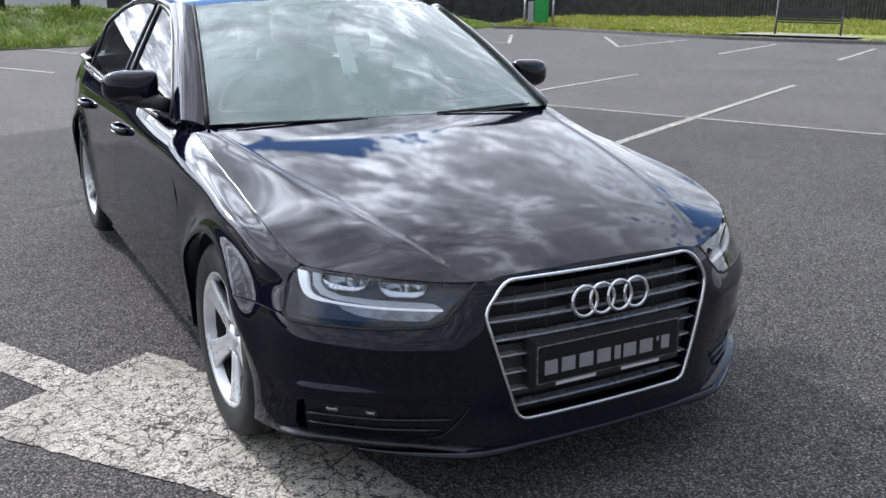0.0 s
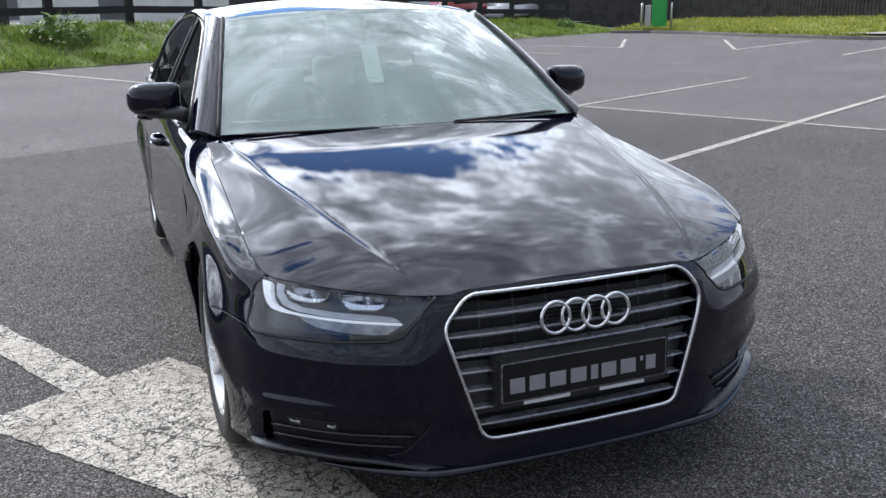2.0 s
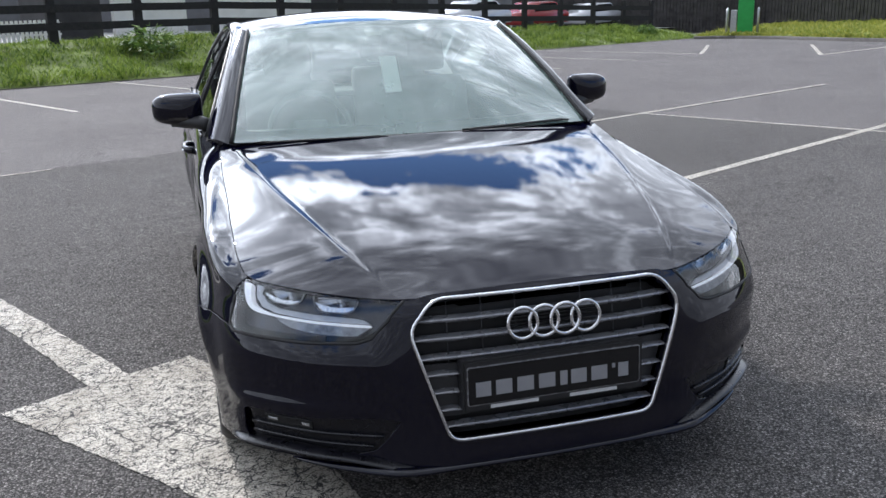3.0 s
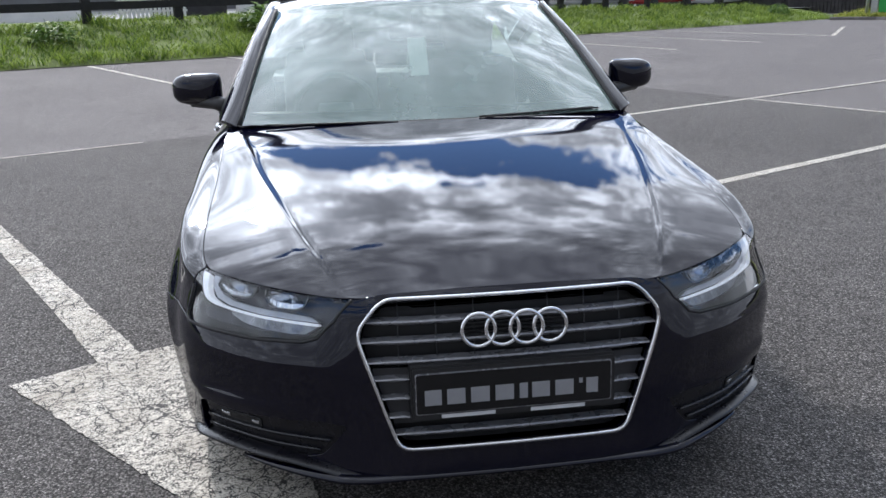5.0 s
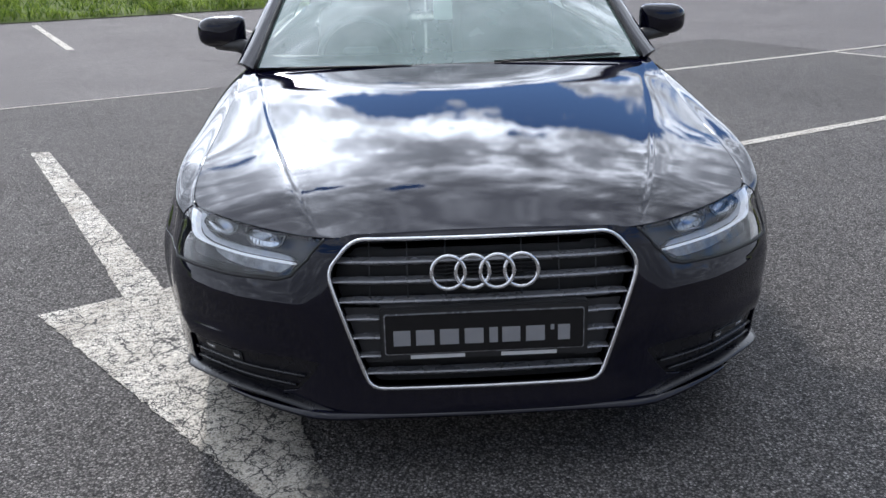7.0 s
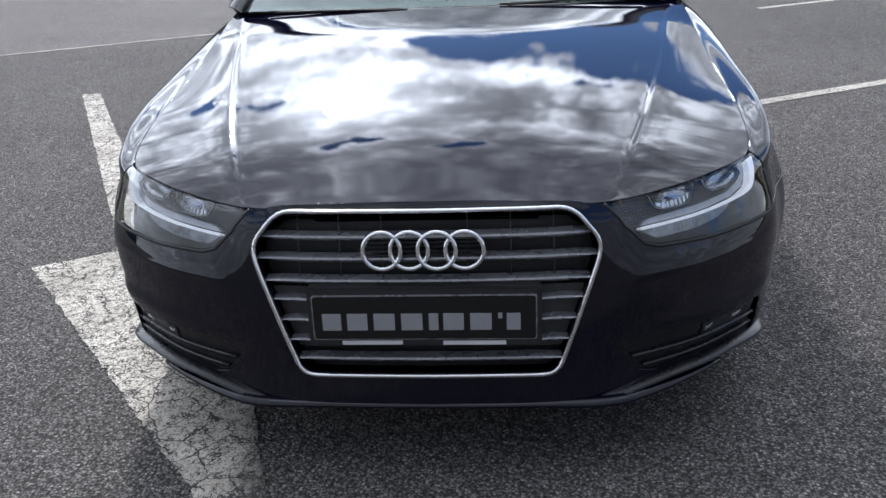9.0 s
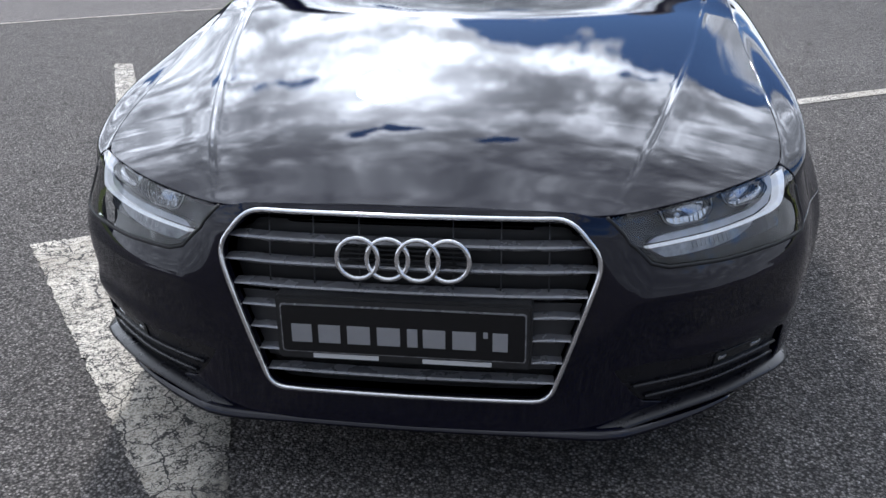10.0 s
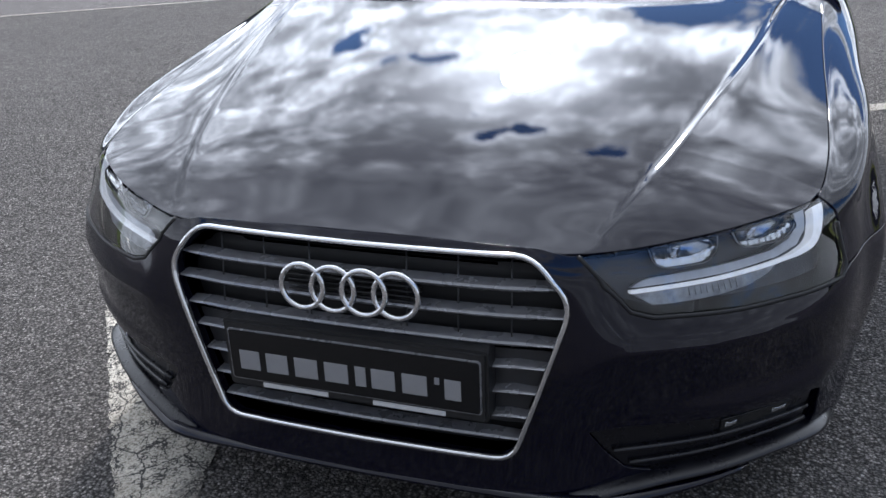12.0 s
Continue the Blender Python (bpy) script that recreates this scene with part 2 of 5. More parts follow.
def box_bm(bm, x0, x1, y0, y1, z0, z1, bevel=0.0, turn=None):
    r = bmesh.ops.create_cube(bm, size=1.0)
    vs = r["verts"]
    m = Matrix.Translation(((x0 + x1) / 2, (y0 + y1) / 2, (z0 + z1) / 2)) @ Matrix.Diagonal((x1 - x0, y1 - y0, z1 - z0, 1))
    bmesh.ops.transform(bm, matrix=m, verts=vs)
    if bevel:
        es = list({e for v in vs for e in v.link_edges})
        r = bmesh.ops.bevel(bm, geom=es, offset=bevel, segments=2, profile=0.6, affect="EDGES")
        vs = list({v for f in r["faces"] for v in f.verts} | {v for v in vs if v.is_valid})
    if turn is not None:
        bmesh.ops.transform(bm, matrix=turn, verts=vs)
    return vs


def lathe_bm(bm, profile, steps=48, axis="x", closed=False):
    """Turns a profile of (along, radius) about an axis."""
    rings = []
    for a, r in profile:
        ring = []
        for i in range(steps):
            q = 2 * math.pi * i / steps
            c, s = r * math.cos(q), r * math.sin(q)
            ring.append(bm.verts.new((a, c, s) if axis == "x" else (c, a, s) if axis == "y" else (c, s, a)))
        rings.append(ring)
    pairs = list(zip(rings, rings[1:])) + ([(rings[-1], rings[0])] if closed else [])
    for p, q in pairs:
        for i in range(steps):
            j = (i + 1) % steps
            bm.faces.new((p[i], p[j], q[j], q[i]))
    bmesh.ops.recalc_face_normals(bm, faces=bm.faces[:])


def sweep_bm(bm, path, section, closed=False, up=Vector((0, 0, 1)), scale=None):
    """Carries a section of (side, up) points along a path."""
    pts = [Vector(p) for p in path]
    n = len(pts)
    rings = []
    for i, p in enumerate(pts):
        a = pts[(i - 1) % n] if closed or i else pts[i]
        b = pts[(i + 1) % n] if closed or i < n - 1 else pts[i]
        d = (b - a).normalized()
        side = d.cross(up)
        side = side.normalized() if side.length > 1e-6 else Vector((1, 0, 0))
        top = side.cross(d)
        k = scale(i / (n - 1)) if scale else 1.0
        rings.append([bm.verts.new(p + side * (u * k) + top * (w * k)) for u, w in section])
    m = len(section)
    for i in range(n if closed else n - 1):
        p, q = rings[i], rings[(i + 1) % n]
        for j in range(m):
            bm.faces.new((p[j], p[(j + 1) % m], q[(j + 1) % m], q[j]))
    if not closed:
        bm.faces.new(rings[0][::-1])
        bm.faces.new(rings[-1])
    bmesh.ops.recalc_face_normals(bm, faces=bm.faces[:])


def circle_section(r, n=10, flat=1.0):
    return [(r * math.cos(2 * math.pi * i / n), flat * r * math.sin(2 * math.pi * i / n)) for i in range(n)]


def spline(xs, ys):
    """A smooth line through points that never overshoots them."""
    xs, ys = np.asarray(xs, float), np.asarray(ys, float)
    h, d = np.diff(xs), np.diff(ys) / np.diff(xs)
    m = np.zeros_like(ys)
    for i in range(1, len(xs) - 1):
        if d[i - 1] * d[i] > 0:
            w1, w2 = 2 * h[i] + h[i - 1], h[i] + 2 * h[i - 1]
            m[i] = (w1 + w2) / (w1 / d[i - 1] + w2 / d[i])
    m[0], m[-1] = d[0], d[-1]

    def f(x):
        x = np.clip(np.asarray(x, float), xs[0], xs[-1])
        i = np.clip(np.searchsorted(xs, x) - 1, 0, len(xs) - 2)
        t = (x - xs[i]) / h[i]
        return (1 + 2 * t) * (1 - t) ** 2 * ys[i] + t * (1 - t) ** 2 * h[i] * m[i] + t * t * (3 - 2 * t) * ys[i + 1] + t * t * (t - 1) * h[i] * m[i + 1]
    return f


def smooth_spline(xs, ys):
    """A natural cubic through points."""
    xs, ys = np.asarray(xs, float), np.asarray(ys, float)
    n, h = len(xs), np.diff(xs)
    a, r = np.eye(n), np.zeros(n)
    for i in range(1, n - 1):
        a[i, i - 1:i + 2] = h[i - 1], 2 * (h[i - 1] + h[i]), h[i]
        r[i] = 6 * ((ys[i + 1] - ys[i]) / h[i] - (ys[i] - ys[i - 1]) / h[i - 1])
    c = np.linalg.solve(a, r)

    def f(x):
        x = np.clip(np.asarray(x, float), xs[0], xs[-1])
        i = np.clip(np.searchsorted(xs, x) - 1, 0, n - 2)
        p, q = xs[i + 1] - x, x - xs[i]
        return (c[i] * p ** 3 + c[i + 1] * q ** 3) / (6 * h[i]) + (ys[i] / h[i] - c[i] * h[i] / 6) * p + (ys[i + 1] / h[i] - c[i + 1] * h[i] / 6) * q
    return f


def densify(loop, step, closed=True):
    out = []
    n = len(loop)
    for i in range(n if closed else n - 1):
        (x0, y0), (x1, y1) = loop[i], loop[(i + 1) % n]
        k = max(1, int(math.hypot(x1 - x0, y1 - y0) / step + 0.5))
        out += [(x0 + (x1 - x0) * j / k, y0 + (y1 - y0) * j / k) for j in range(k)]
    if not closed:
        out.append(loop[-1])
    return out


def rounded(loop, radius, steps=4):
    """A loop of corners, each cut by a small arc."""
    out, n = [], len(loop)
    for i in range(n):
        p, a, b = Vector(loop[i]), Vector(loop[i - 1]), Vector(loop[(i + 1) % n])
        r = min(radius, (a - p).length * 0.45, (b - p).length * 0.45)
        s, e = p + (a - p).normalized() * r, p + (b - p).normalized() * r
        for k in range(steps + 1):
            t = k / steps
            out.append(tuple((1 - t) ** 2 * s + 2 * t * (1 - t) * p + t * t * e))
    return out


def inside(px, py, loop):
    x, y = np.asarray(loop).T
    x2, y2 = np.roll(x, -1), np.roll(y, -1)
    hit = ((y > py[:, None]) != (y2 > py[:, None])) & (px[:, None] < (x2 - x) * (py[:, None] - y) / (y2 - y + 1e-15) + x)
    return hit.sum(1) % 2 == 1


def near_loop(px, py, loop):
    a = np.asarray(loop)
    return np.sqrt(((px[:, None] - a[:, 0]) ** 2 + (py[:, None] - a[:, 1]) ** 2).min(1))


def panel(name, surf, loop, mat, parent, step=0.03, holes=(), fold=0.012, label="", flip=False, lift=0.0, mirror=False, lines=()):
    """A sheet cut from a surface surf(a, b) by a loop in its plane (both axes in metres), its rim folded inwards by fold."""
    from mathutils.geometry import delaunay_2d_cdt
    loops = [densify(list(lp), step) for lp in (loop, *holes)]
    pts, edges = [], []
    for lp in loops:
        k = len(pts)
        pts += lp
        edges += [(k + i, k + (i + 1) % len(lp)) for i in range(len(lp))]
    for ln in lines:
        k = len(pts)
        pts += list(ln)
        edges += [(k + i, k + i + 1) for i in range(len(ln) - 1)]
    a = np.asarray(loops[0])
    gx, gy = np.meshgrid(np.arange(a[:, 0].min(), a[:, 0].max(), step), np.arange(a[:, 1].min(), a[:, 1].max(), step))
    gx, gy = gx.ravel(), gy.ravel()
    ok = inside(gx, gy, loops[0])
    for lp in loops[1:]:
        ok &= ~inside(gx, gy, lp)
    gx, gy = gx[ok], gy[ok]
    ok = np.ones(len(gx), bool)
    for lp in (*loops, *lines):
        ok &= near_loop(gx, gy, lp) > step * 0.55
    pts += list(zip(gx[ok], gy[ok]))
    vs, _, fs, *_ = delaunay_2d_cdt([Vector(p) for p in pts], edges, [], 0, 1e-7)
    v2 = np.array([(v[0], v[1]) for v in vs])
    tri = np.array([f[:3] for f in fs])
    mid = v2[tri].mean(1)
    ok = inside(mid[:, 0], mid[:, 1], loops[0])
    for lp in loops[1:]:
        ok &= ~inside(mid[:, 0], mid[:, 1], lp)
    tri = tri[ok]
    e = 5e-4
    pos = surf(v2[:, 0], v2[:, 1])
    da = surf(v2[:, 0] + e, v2[:, 1]) - surf(v2[:, 0] - e, v2[:, 1])
    db = surf(v2[:, 0], v2[:, 1] + e) - surf(v2[:, 0], v2[:, 1] - e)
    nor = np.cross(da, db)
    nor /= np.linalg.norm(nor, axis=1, keepdims=True) + 1e-12
    if flip:
        nor, tri = -nor, tri[:, ::-1]
    pos = pos + nor * lift
    # rim
    count = {}
    for t in tri:
        for i in range(3):
            p, q = int(t[i]), int(t[(i + 1) % 3])
            count[(p, q)] = count.get((p, q), 0) + 1
    rim = [(p, q) for (p, q) in count if (q, p) not in count]
    faces = [tuple(int(i) for i in t) for t in tri]
    if fold:
        ids = {}
        extra_p, extra_n = [], []
        outward = {}
        for p, q in rim:
            w = np.cross(pos[q] - pos[p], nor[p])
            w /= np.linalg.norm(w) + 1e-12
            for i in (p, q):
                outward[i] = outward.get(i, 0) + w
        for i, w in outward.items():
            w = w / (np.linalg.norm(w) + 1e-12)
            ids[i] = len(pos) + len(extra_p)
            extra_p += [pos[i] - nor[i] * min(0.003, abs(fold) / 3) + w * 0.0015, pos[i] - nor[i] * fold]
            extra_n += [w, w]
        for p, q in rim:
            faces += [(q, p, ids[p], ids[q]), (ids[q], ids[p], ids[p] + 1, ids[q] + 1)]
        pos, nor = np.vstack([pos, extra_p]), np.vstack([nor, extra_n])
    if mirror:
        pos, nor = pos * [-1, 1, 1], nor * [-1, 1, 1]
        faces = [f[::-1] for f in faces]
    me = bpy.data.meshes.new(name)
    me.from_pydata(pos.tolist(), [], faces)
    for p in me.polygons:
        p.use_smooth = True
    me.normals_split_custom_set_from_vertices(nor.tolist())
    me.materials.append(mat)
    ob = new(name, me)
    ob.parent = parent
    if label:
        ob["label"] = label
    return ob


# ---- the ground ----
def ground_z(y):
    """The lot is level round the car and falls gently away behind it."""
    return -0.0175 * np.maximum(0.0, np.asarray(y, float) - 4.0)


def ground_sheet(name, xs, ys, mat, lift=0.0, keep=None, label="", category="ground"):
    xs, ys = list(xs), sorted(set(list(ys) + [4.0]))
    gx, gy = np.meshgrid(xs, ys)
    gz = ground_z(gy) + lift
    n = len(xs)
    faces = [(j * n + i, j * n + i + 1, j * n + n + i + 1, j * n + n + i) for j in range(len(ys) - 1) for i in range(n - 1)]
    me = bpy.data.meshes.new(name)
    me.from_pydata(np.stack([gx.ravel(), gy.ravel(), gz.ravel()], 1).tolist(), [], faces)
    me.materials.append(mat)
    return tagged(new(name, me), label, category, kind="structure")


def flat_piece(name, loop, lift, mat, label, category, kind="structure", parent=None, ragged=0.0):
    """A thin layer that lies on the lot; ragged: how far its crumbled edge wanders."""
    pts = densify(loop, 0.02 if ragged else 0.6)
    if ragged:
        rng = np.random.default_rng(len(pts))
        slow = np.interp(np.arange(len(pts)), np.arange(0, len(pts) + 7, 7), rng.normal(0, 1, len(range(0, len(pts) + 7, 7)))[:, None].ravel())
        pts = [(x + ragged * (.35 * slow[i] + rng.normal(0, .6)), y + ragged * (.35 * slow[-i - 1] + rng.normal(0, .6))) for i, (x, y) in enumerate(pts)]
    bm = bmesh.new()
    vs = [bm.verts.new((x, y, float(ground_z(y)) + lift)) for x, y in pts]
    f = bm.faces.new(vs)
    if f.normal.z < 0:
        f.normal_flip()
    f.normal_update()
    if f.normal.z < 0:
        bmesh.ops.reverse_faces(bm, faces=[f])
    bmesh.ops.bisect_plane(bm, geom=bm.verts[:] + bm.edges[:] + bm.faces[:], plane_co=(0, 4, 0), plane_no=(0, 1, 0))
    for v in bm.verts:
        v.co.z = float(ground_z(v.co.y)) + lift
    ob = part(name, bm, mat, parent, smooth=False)
    return tagged(ob, label, category, kind=kind) if parent is None else ob


def tarmac(name, lo, hi, chip, depth, stain):
    """Rolled tarmac: stone chips in dark binder, a few pale ones, with wide stains and patches."""
    m = bpy.data.materials.new(name)
    nt = nodes_of(m)
    out = nt.nodes.new("ShaderNodeOutputMaterial")
    at = nt.nodes.new("ShaderNodeTexCoord").outputs["Object"]
    jit = nt.nodes.new("ShaderNodeTexNoise")
    jit.inputs["Scale"].default_value = chip * 0.8
    nt.links.new(at, jit.inputs["Vector"])
    w = 0.9 / chip
    bent = vec_node(nt, "ADD", at, vec_node(nt, "MULTIPLY", jit.outputs["Color"], (w, w, w)).outputs[0]).outputs[0]
    vor = nt.nodes.new("ShaderNodeTexVoronoi")
    vor.inputs["Scale"].default_value = chip
    nt.links.new(bent, vor.inputs["Vector"])
    sepc = nt.nodes.new("ShaderNodeSeparateColor")
    nt.links.new(vor.outputs["Color"], sepc.inputs[0])
    middle = tuple(0.62 * a + 0.38 * b for a, b in zip(lo, hi))
    stone = ramp(nt, sepc.outputs[0], [(0.0, lo), (0.5, middle), (0.90, hi), (1.0, tuple(min(1, 1.6 * c) for c in hi))])
    gap = ramp(nt, vor.outputs["Distance"], [(0.33, 1.0), (0.64, 0.28)])
    grain = ramp(nt, noise_tex(nt, at, chip * 2.6, 3.0, 0.7), [(0.32, 0.55), (0.68, 1.45)])
    wide = ramp(nt, noise_tex(nt, at, 0.45, 5.0, 0.6, 0.3), [(0.3, 1.0 - stain), (0.7, 1.0 + stain)])
    mid = ramp(nt, noise_tex(nt, at, 11.0, 6.0, 0.7), [(0.3, 1.0 - stain), (0.7, 1.0 + stain)])
    spots = ramp(nt, noise_tex(nt, at, 2.3, 3.0, 0.5, 0.8), [(0.24, 0.55), (0.30, 1.0)])
    col = stone
    for f in (gap, grain, wide, mid, spots):
        col = mix_rgb(nt, 1.0, col, f, "MULTIPLY")
    p = node(nt, "ShaderNodeBsdfPrincipled", {"Roughness": 0.9, "Specular IOR Level": 0.2}, Base_Color=col)
    h = math_node(nt, "ADD", math_node(nt, "MULTIPLY", vor.outputs["Distance"], -1.0), math_node(nt, "MULTIPLY", noise_tex(nt, at, chip * 0.35, 3.0), 0.9))
    b = node(nt, "ShaderNodeBump", {"Strength": 0.8, "Distance": depth}, Height=h)
    nt.links.new(b.outputs[0], p.inputs["Normal"])
    nt.links.new(p.outputs[0], out.inputs[0])
    return m


def road_paint(name, wear, cracks):
    """White road paint, worn through to the chips and crossed by dark cracks."""
    m = bpy.data.materials.new(name)
    nt = nodes_of(m)
    out = nt.nodes.new("ShaderNodeOutputMaterial")
    at = nt.nodes.new("ShaderNodeTexCoord").outputs["Object"]
    warp = nt.nodes.new("ShaderNodeTexNoise")
    warp.inputs["Scale"].default_value, warp.inputs["Detail"].default_value = 9.0, 6.0
    nt.links.new(at, warp.inputs["Vector"])
    bent = vec_node(nt, "ADD", at, vec_node(nt, "MULTIPLY", warp.outputs["Color"], (0.05, 0.05, 0.05)).outputs[0]).outputs[0]
    crumb = nt.nodes.new("ShaderNodeTexNoise")
    crumb.inputs["Scale"].default_value, crumb.inputs["Detail"].default_value = 70.0, 4.0
    nt.links.new(at, crumb.inputs["Vector"])
    bent = vec_node(nt, "ADD", bent, vec_node(nt, "MULTIPLY", crumb.outputs["Color"], (0.014, 0.014, 0.014)).outputs[0]).outputs[0]
    gone = None
    for size, wide, lo, hi in ((9.0, 0.019, 0.36, 0.56), (22.0, 0.034, 0.44, 0.62), (75.0, 0.13, 0.51, 0.64)):
        vor = nt.nodes.new("ShaderNodeTexVoronoi")
        vor.feature = "DISTANCE_TO_EDGE"
        vor.inputs["Scale"].default_value = size
        nt.links.new(bent, vor.inputs["Vector"])
        some = ramp(nt, noise_tex(nt, at, size * 0.35, 4.0), [(lo, 0.0), (hi, 1.0)])
        width = math_node(nt, "MULTIPLY", some, wide * cracks)
        crack = math_node(nt, "MULTIPLY", math_node(nt, "LESS_THAN", vor.outputs["Distance"], width), 0.97)
        gone = crack if gone is None else math_node(nt, "MAXIMUM", gone, crack)
    grain = noise_tex(nt, at, 150.0, 4.0, 0.75)
    lumps = noise_tex(nt, at, 75.0, 5.0, 0.7)
    blot = noise_tex(nt, at, 2.6, 5.0, 0.65)
    worn = ramp(nt, math_node(nt, "ADD", math_node(nt, "MULTIPLY", lumps, 0.6), math_node(nt, "MULTIPLY", blot, 0.4)), [(0.36 + wear, 1.0), (0.43 + wear, 0.0)])
    if cracks > .5:
        # darkened raggedly along its inner border
        side = vec_node(nt, "DOT_PRODUCT", at, (1.0, 0.15, 0.0)).outputs["Value"]
        edge_dark = math_node(nt, "ADD", math_node(nt, "MULTIPLY", math_node(nt, "SUBTRACT", side, 1.42), 1.6), math_node(nt, "SUBTRACT", lumps, 0.5))
        worn = math_node(nt, "MAXIMUM", worn, ramp(nt, edge_dark, [(0.02, 0.0), (0.12, 1.0)]))
    white = ramp(nt, math_node(nt, "ADD", math_node(nt, "MULTIPLY", grain, 0.5), math_node(nt, "MULTIPLY", lumps, 0.5)), [(0.41, (0.08, 0.073, 0.062)), (0.46, (0.40, 0.375, 0.32)), (0.515, (0.61, 0.57, 0.495)), (0.60, (0.79, 0.745, 0.655))])
    dirty = mix_rgb(nt, math_node(nt, "MULTIPLY", ramp(nt, blot, [(0.42, 0.0), (0.66, 1.0)]), 0.6), white, (0.27, 0.232, 0.18))
    gone = math_node(nt, "MAXIMUM", gone, math_node(nt, "MULTIPLY", worn, 0.8))
    col = mix_rgb(nt, gone, dirty, (0.032, 0.030, 0.029))
    p = node(nt, "ShaderNodeBsdfPrincipled", {"Roughness": 0.8}, Base_Color=col)
    b = node(nt, "ShaderNodeBump", {"Strength": 1.0, "Distance": 0.006}, Height=math_node(nt, "SUBTRACT", lumps, gone))
    nt.links.new(b.outputs[0], p.inputs["Normal"])
    nt.links.new(p.outputs[0], out.inputs[0])
    return m


FINE_TARMAC = tarmac("fine_tarmac", (0.145, 0.133, 0.130), (0.27, 0.25, 0.242), 150.0, 0.003, 0.13)
COARSE_TARMAC = tarmac("coarse_tarmac", (0.086, 0.0805, 0.0765), (0.24, 0.225, 0.213), 132.0, 0.008, 0.14)
LINE_PAINT = road_paint("line_paint", 0.022, 0.4)
PATCH_PAINT = road_paint("cracked_paint", -0.012, 1.0)

ground_sheet("ground", [-900, -200, -60, -20, 0, 20, 60, 200, 900], [-900, -200, -60, -20, 20, 60, 200, 900], FINE_TARMAC, 0.0, label="smooth grey tarmac of a car park", category="ground")
flat_piece("pavement", [(-40, -40), (29.0, -40), (9.02, 6.1), (6.1, 13.0), (-40, -11.3)], 0.004, COARSE_TARMAC, "rough dark tarmac with exposed stone chips", "tarmac")


def line_between(a, b, w, lift=0.008, label="worn white painted parking line on the tarmac"):
    a, b = Vector(a), Vector(b)
    d = (b - a).normalized()
    s = Vector((-d.y, d.x)) * (w / 2)
    loop = [tuple(a + s), tuple(a - s), tuple(b - s), tuple(b + s)]
    return flat_piece("parking_line", loop, lift, LINE_PAINT, label, "road marking")


for a, b, w in [
    ((2.7, 5.22), (13.0, 10.66), 0.10), ((6.86, 10.98), (9.03, 6.1), 0.075), ((9.03, 6.1), (11.2, 1.2), 0.09), ((4.4, 9.7), (12.0, 13.55), 0.09),
    ((16.72, 25.2), (14.2, 32.6), 0.13), ((16.72, 25.2), (20.6, 30.9), 0.13), ((18.65, 22.0), (23.2, 28.2), 0.13), ((18.65, 22.0), (24.6, 25.2), 0.13),
    ((18.9, 18.1), (25.2, 21.6), 0.12), ((19.9, 15.05), (26.0, 18.4), 0.12), ((21.0, 12.1), (27.0, 15.3), 0.12),
    ((13.4, 23.2), (11.1, 31.0), 0.12), ((10.2, 21.3), (8.5, 27.4), 0.12), ((3.3, 23.4), (2.1, 27.0), 0.12),
    ((2.0, 18.0), (-0.95, 24.5), 0.12), ((-0.95, 16.0), (-4.0, 22.5), 0.12), ((-3.67, 14.2), (-6.4, 20.0), 0.12),
    ((-9.0, 4.95), (-0.6, 9.42), 0.045),
]:
    line_between(a, b, w)
# the thick cracked marking by the car's front wheel, with its arm
flat_piece("road_marking", [(-0.065, 3.15), (1.02, 1.81), (1.27, 1.5), (1.34, 1.5), (1.2, 1.85), (1.12, 2.12), (0.98, 2.7), (0.73, 3.35), (0.635, 3.51)], 0.008, PATCH_PAINT, "wide cracked white road marking, worn and dirty", "road marking", ragged=.006)
flat_piece("parking_line", [(-1.30, 6.34), (-1.165, 6.35), (0.385, 3.382), (0.235, 3.305)], 0.008, PATCH_PAINT, "cracked white painted line joining a wide marking", "road marking", ragged=.005)


# ---- the car: surfaces ----
CAR = thing("car", (1.639, 1.833, 0.0), "glossy black four-door saloon car with silver alloy wheels", "car")
HUB_F, HUB_R, HUB_Z, ARCH, FLARE = 0.90, 3.705, 0.325, 0.362, 0.024

PLAN = [(0, .060), (.20, .064), (.34, .075), (.42, .094), (.51, .135), (.64, .205), (.76, .295), (.850, .393), (.894, .52), (.904, .70),
        (.902, .89), (.908, 1.25), (.908, 1.62), (.905, 2.5), (.910, 3.35), (.910, 3.70), (.88, 4.15), (.80, 4.48), (.50, 4.64), (0, 4.69)]
PLAN_S = [0.0]
for (ua, va), (ub, vb) in zip(PLAN, PLAN[1:]):
    PLAN_S.append(PLAN_S[-1] + math.hypot(ub - ua, vb - va))
plan_u, plan_v = smooth_spline(PLAN_S, [p[0] for p in PLAN]), smooth_spline(PLAN_S, [p[1] for p in PLAN])

# rows of the side's section, from sill to shoulder: height and outward offset at each point of the plan
z_sill = [.205, .205, .205, .205, .205, .205, .203, .20, .20, .195, .19, .19, .19, .19, .19, .19, .22, .25, .26, .26]
z_lower = [.30, .30, .30, .30, .30, .30, .30, .30, .30, .30, .30, .30, .30, .30, .30, .30, .32, .34, .35, .35]
z_middle = [.42, .42, .42, .45, .487, .487, .49, .47, .43, .42, .42, .42, .42, .42, .42, .42, .43, .45, .46, .46]
z_belt = [.54, .54, .54, .535, .527, .527, .535, .545, .545, .55, .55, .56, .56, .56, .56, .56, .57, .58, .6, .6]
z_under_top = [.64, .64, .638, .63, .625, .625, .63, .635, .66, .69, .7, .7, .69, .69, .69, .69, .7, .71, .72, .72]
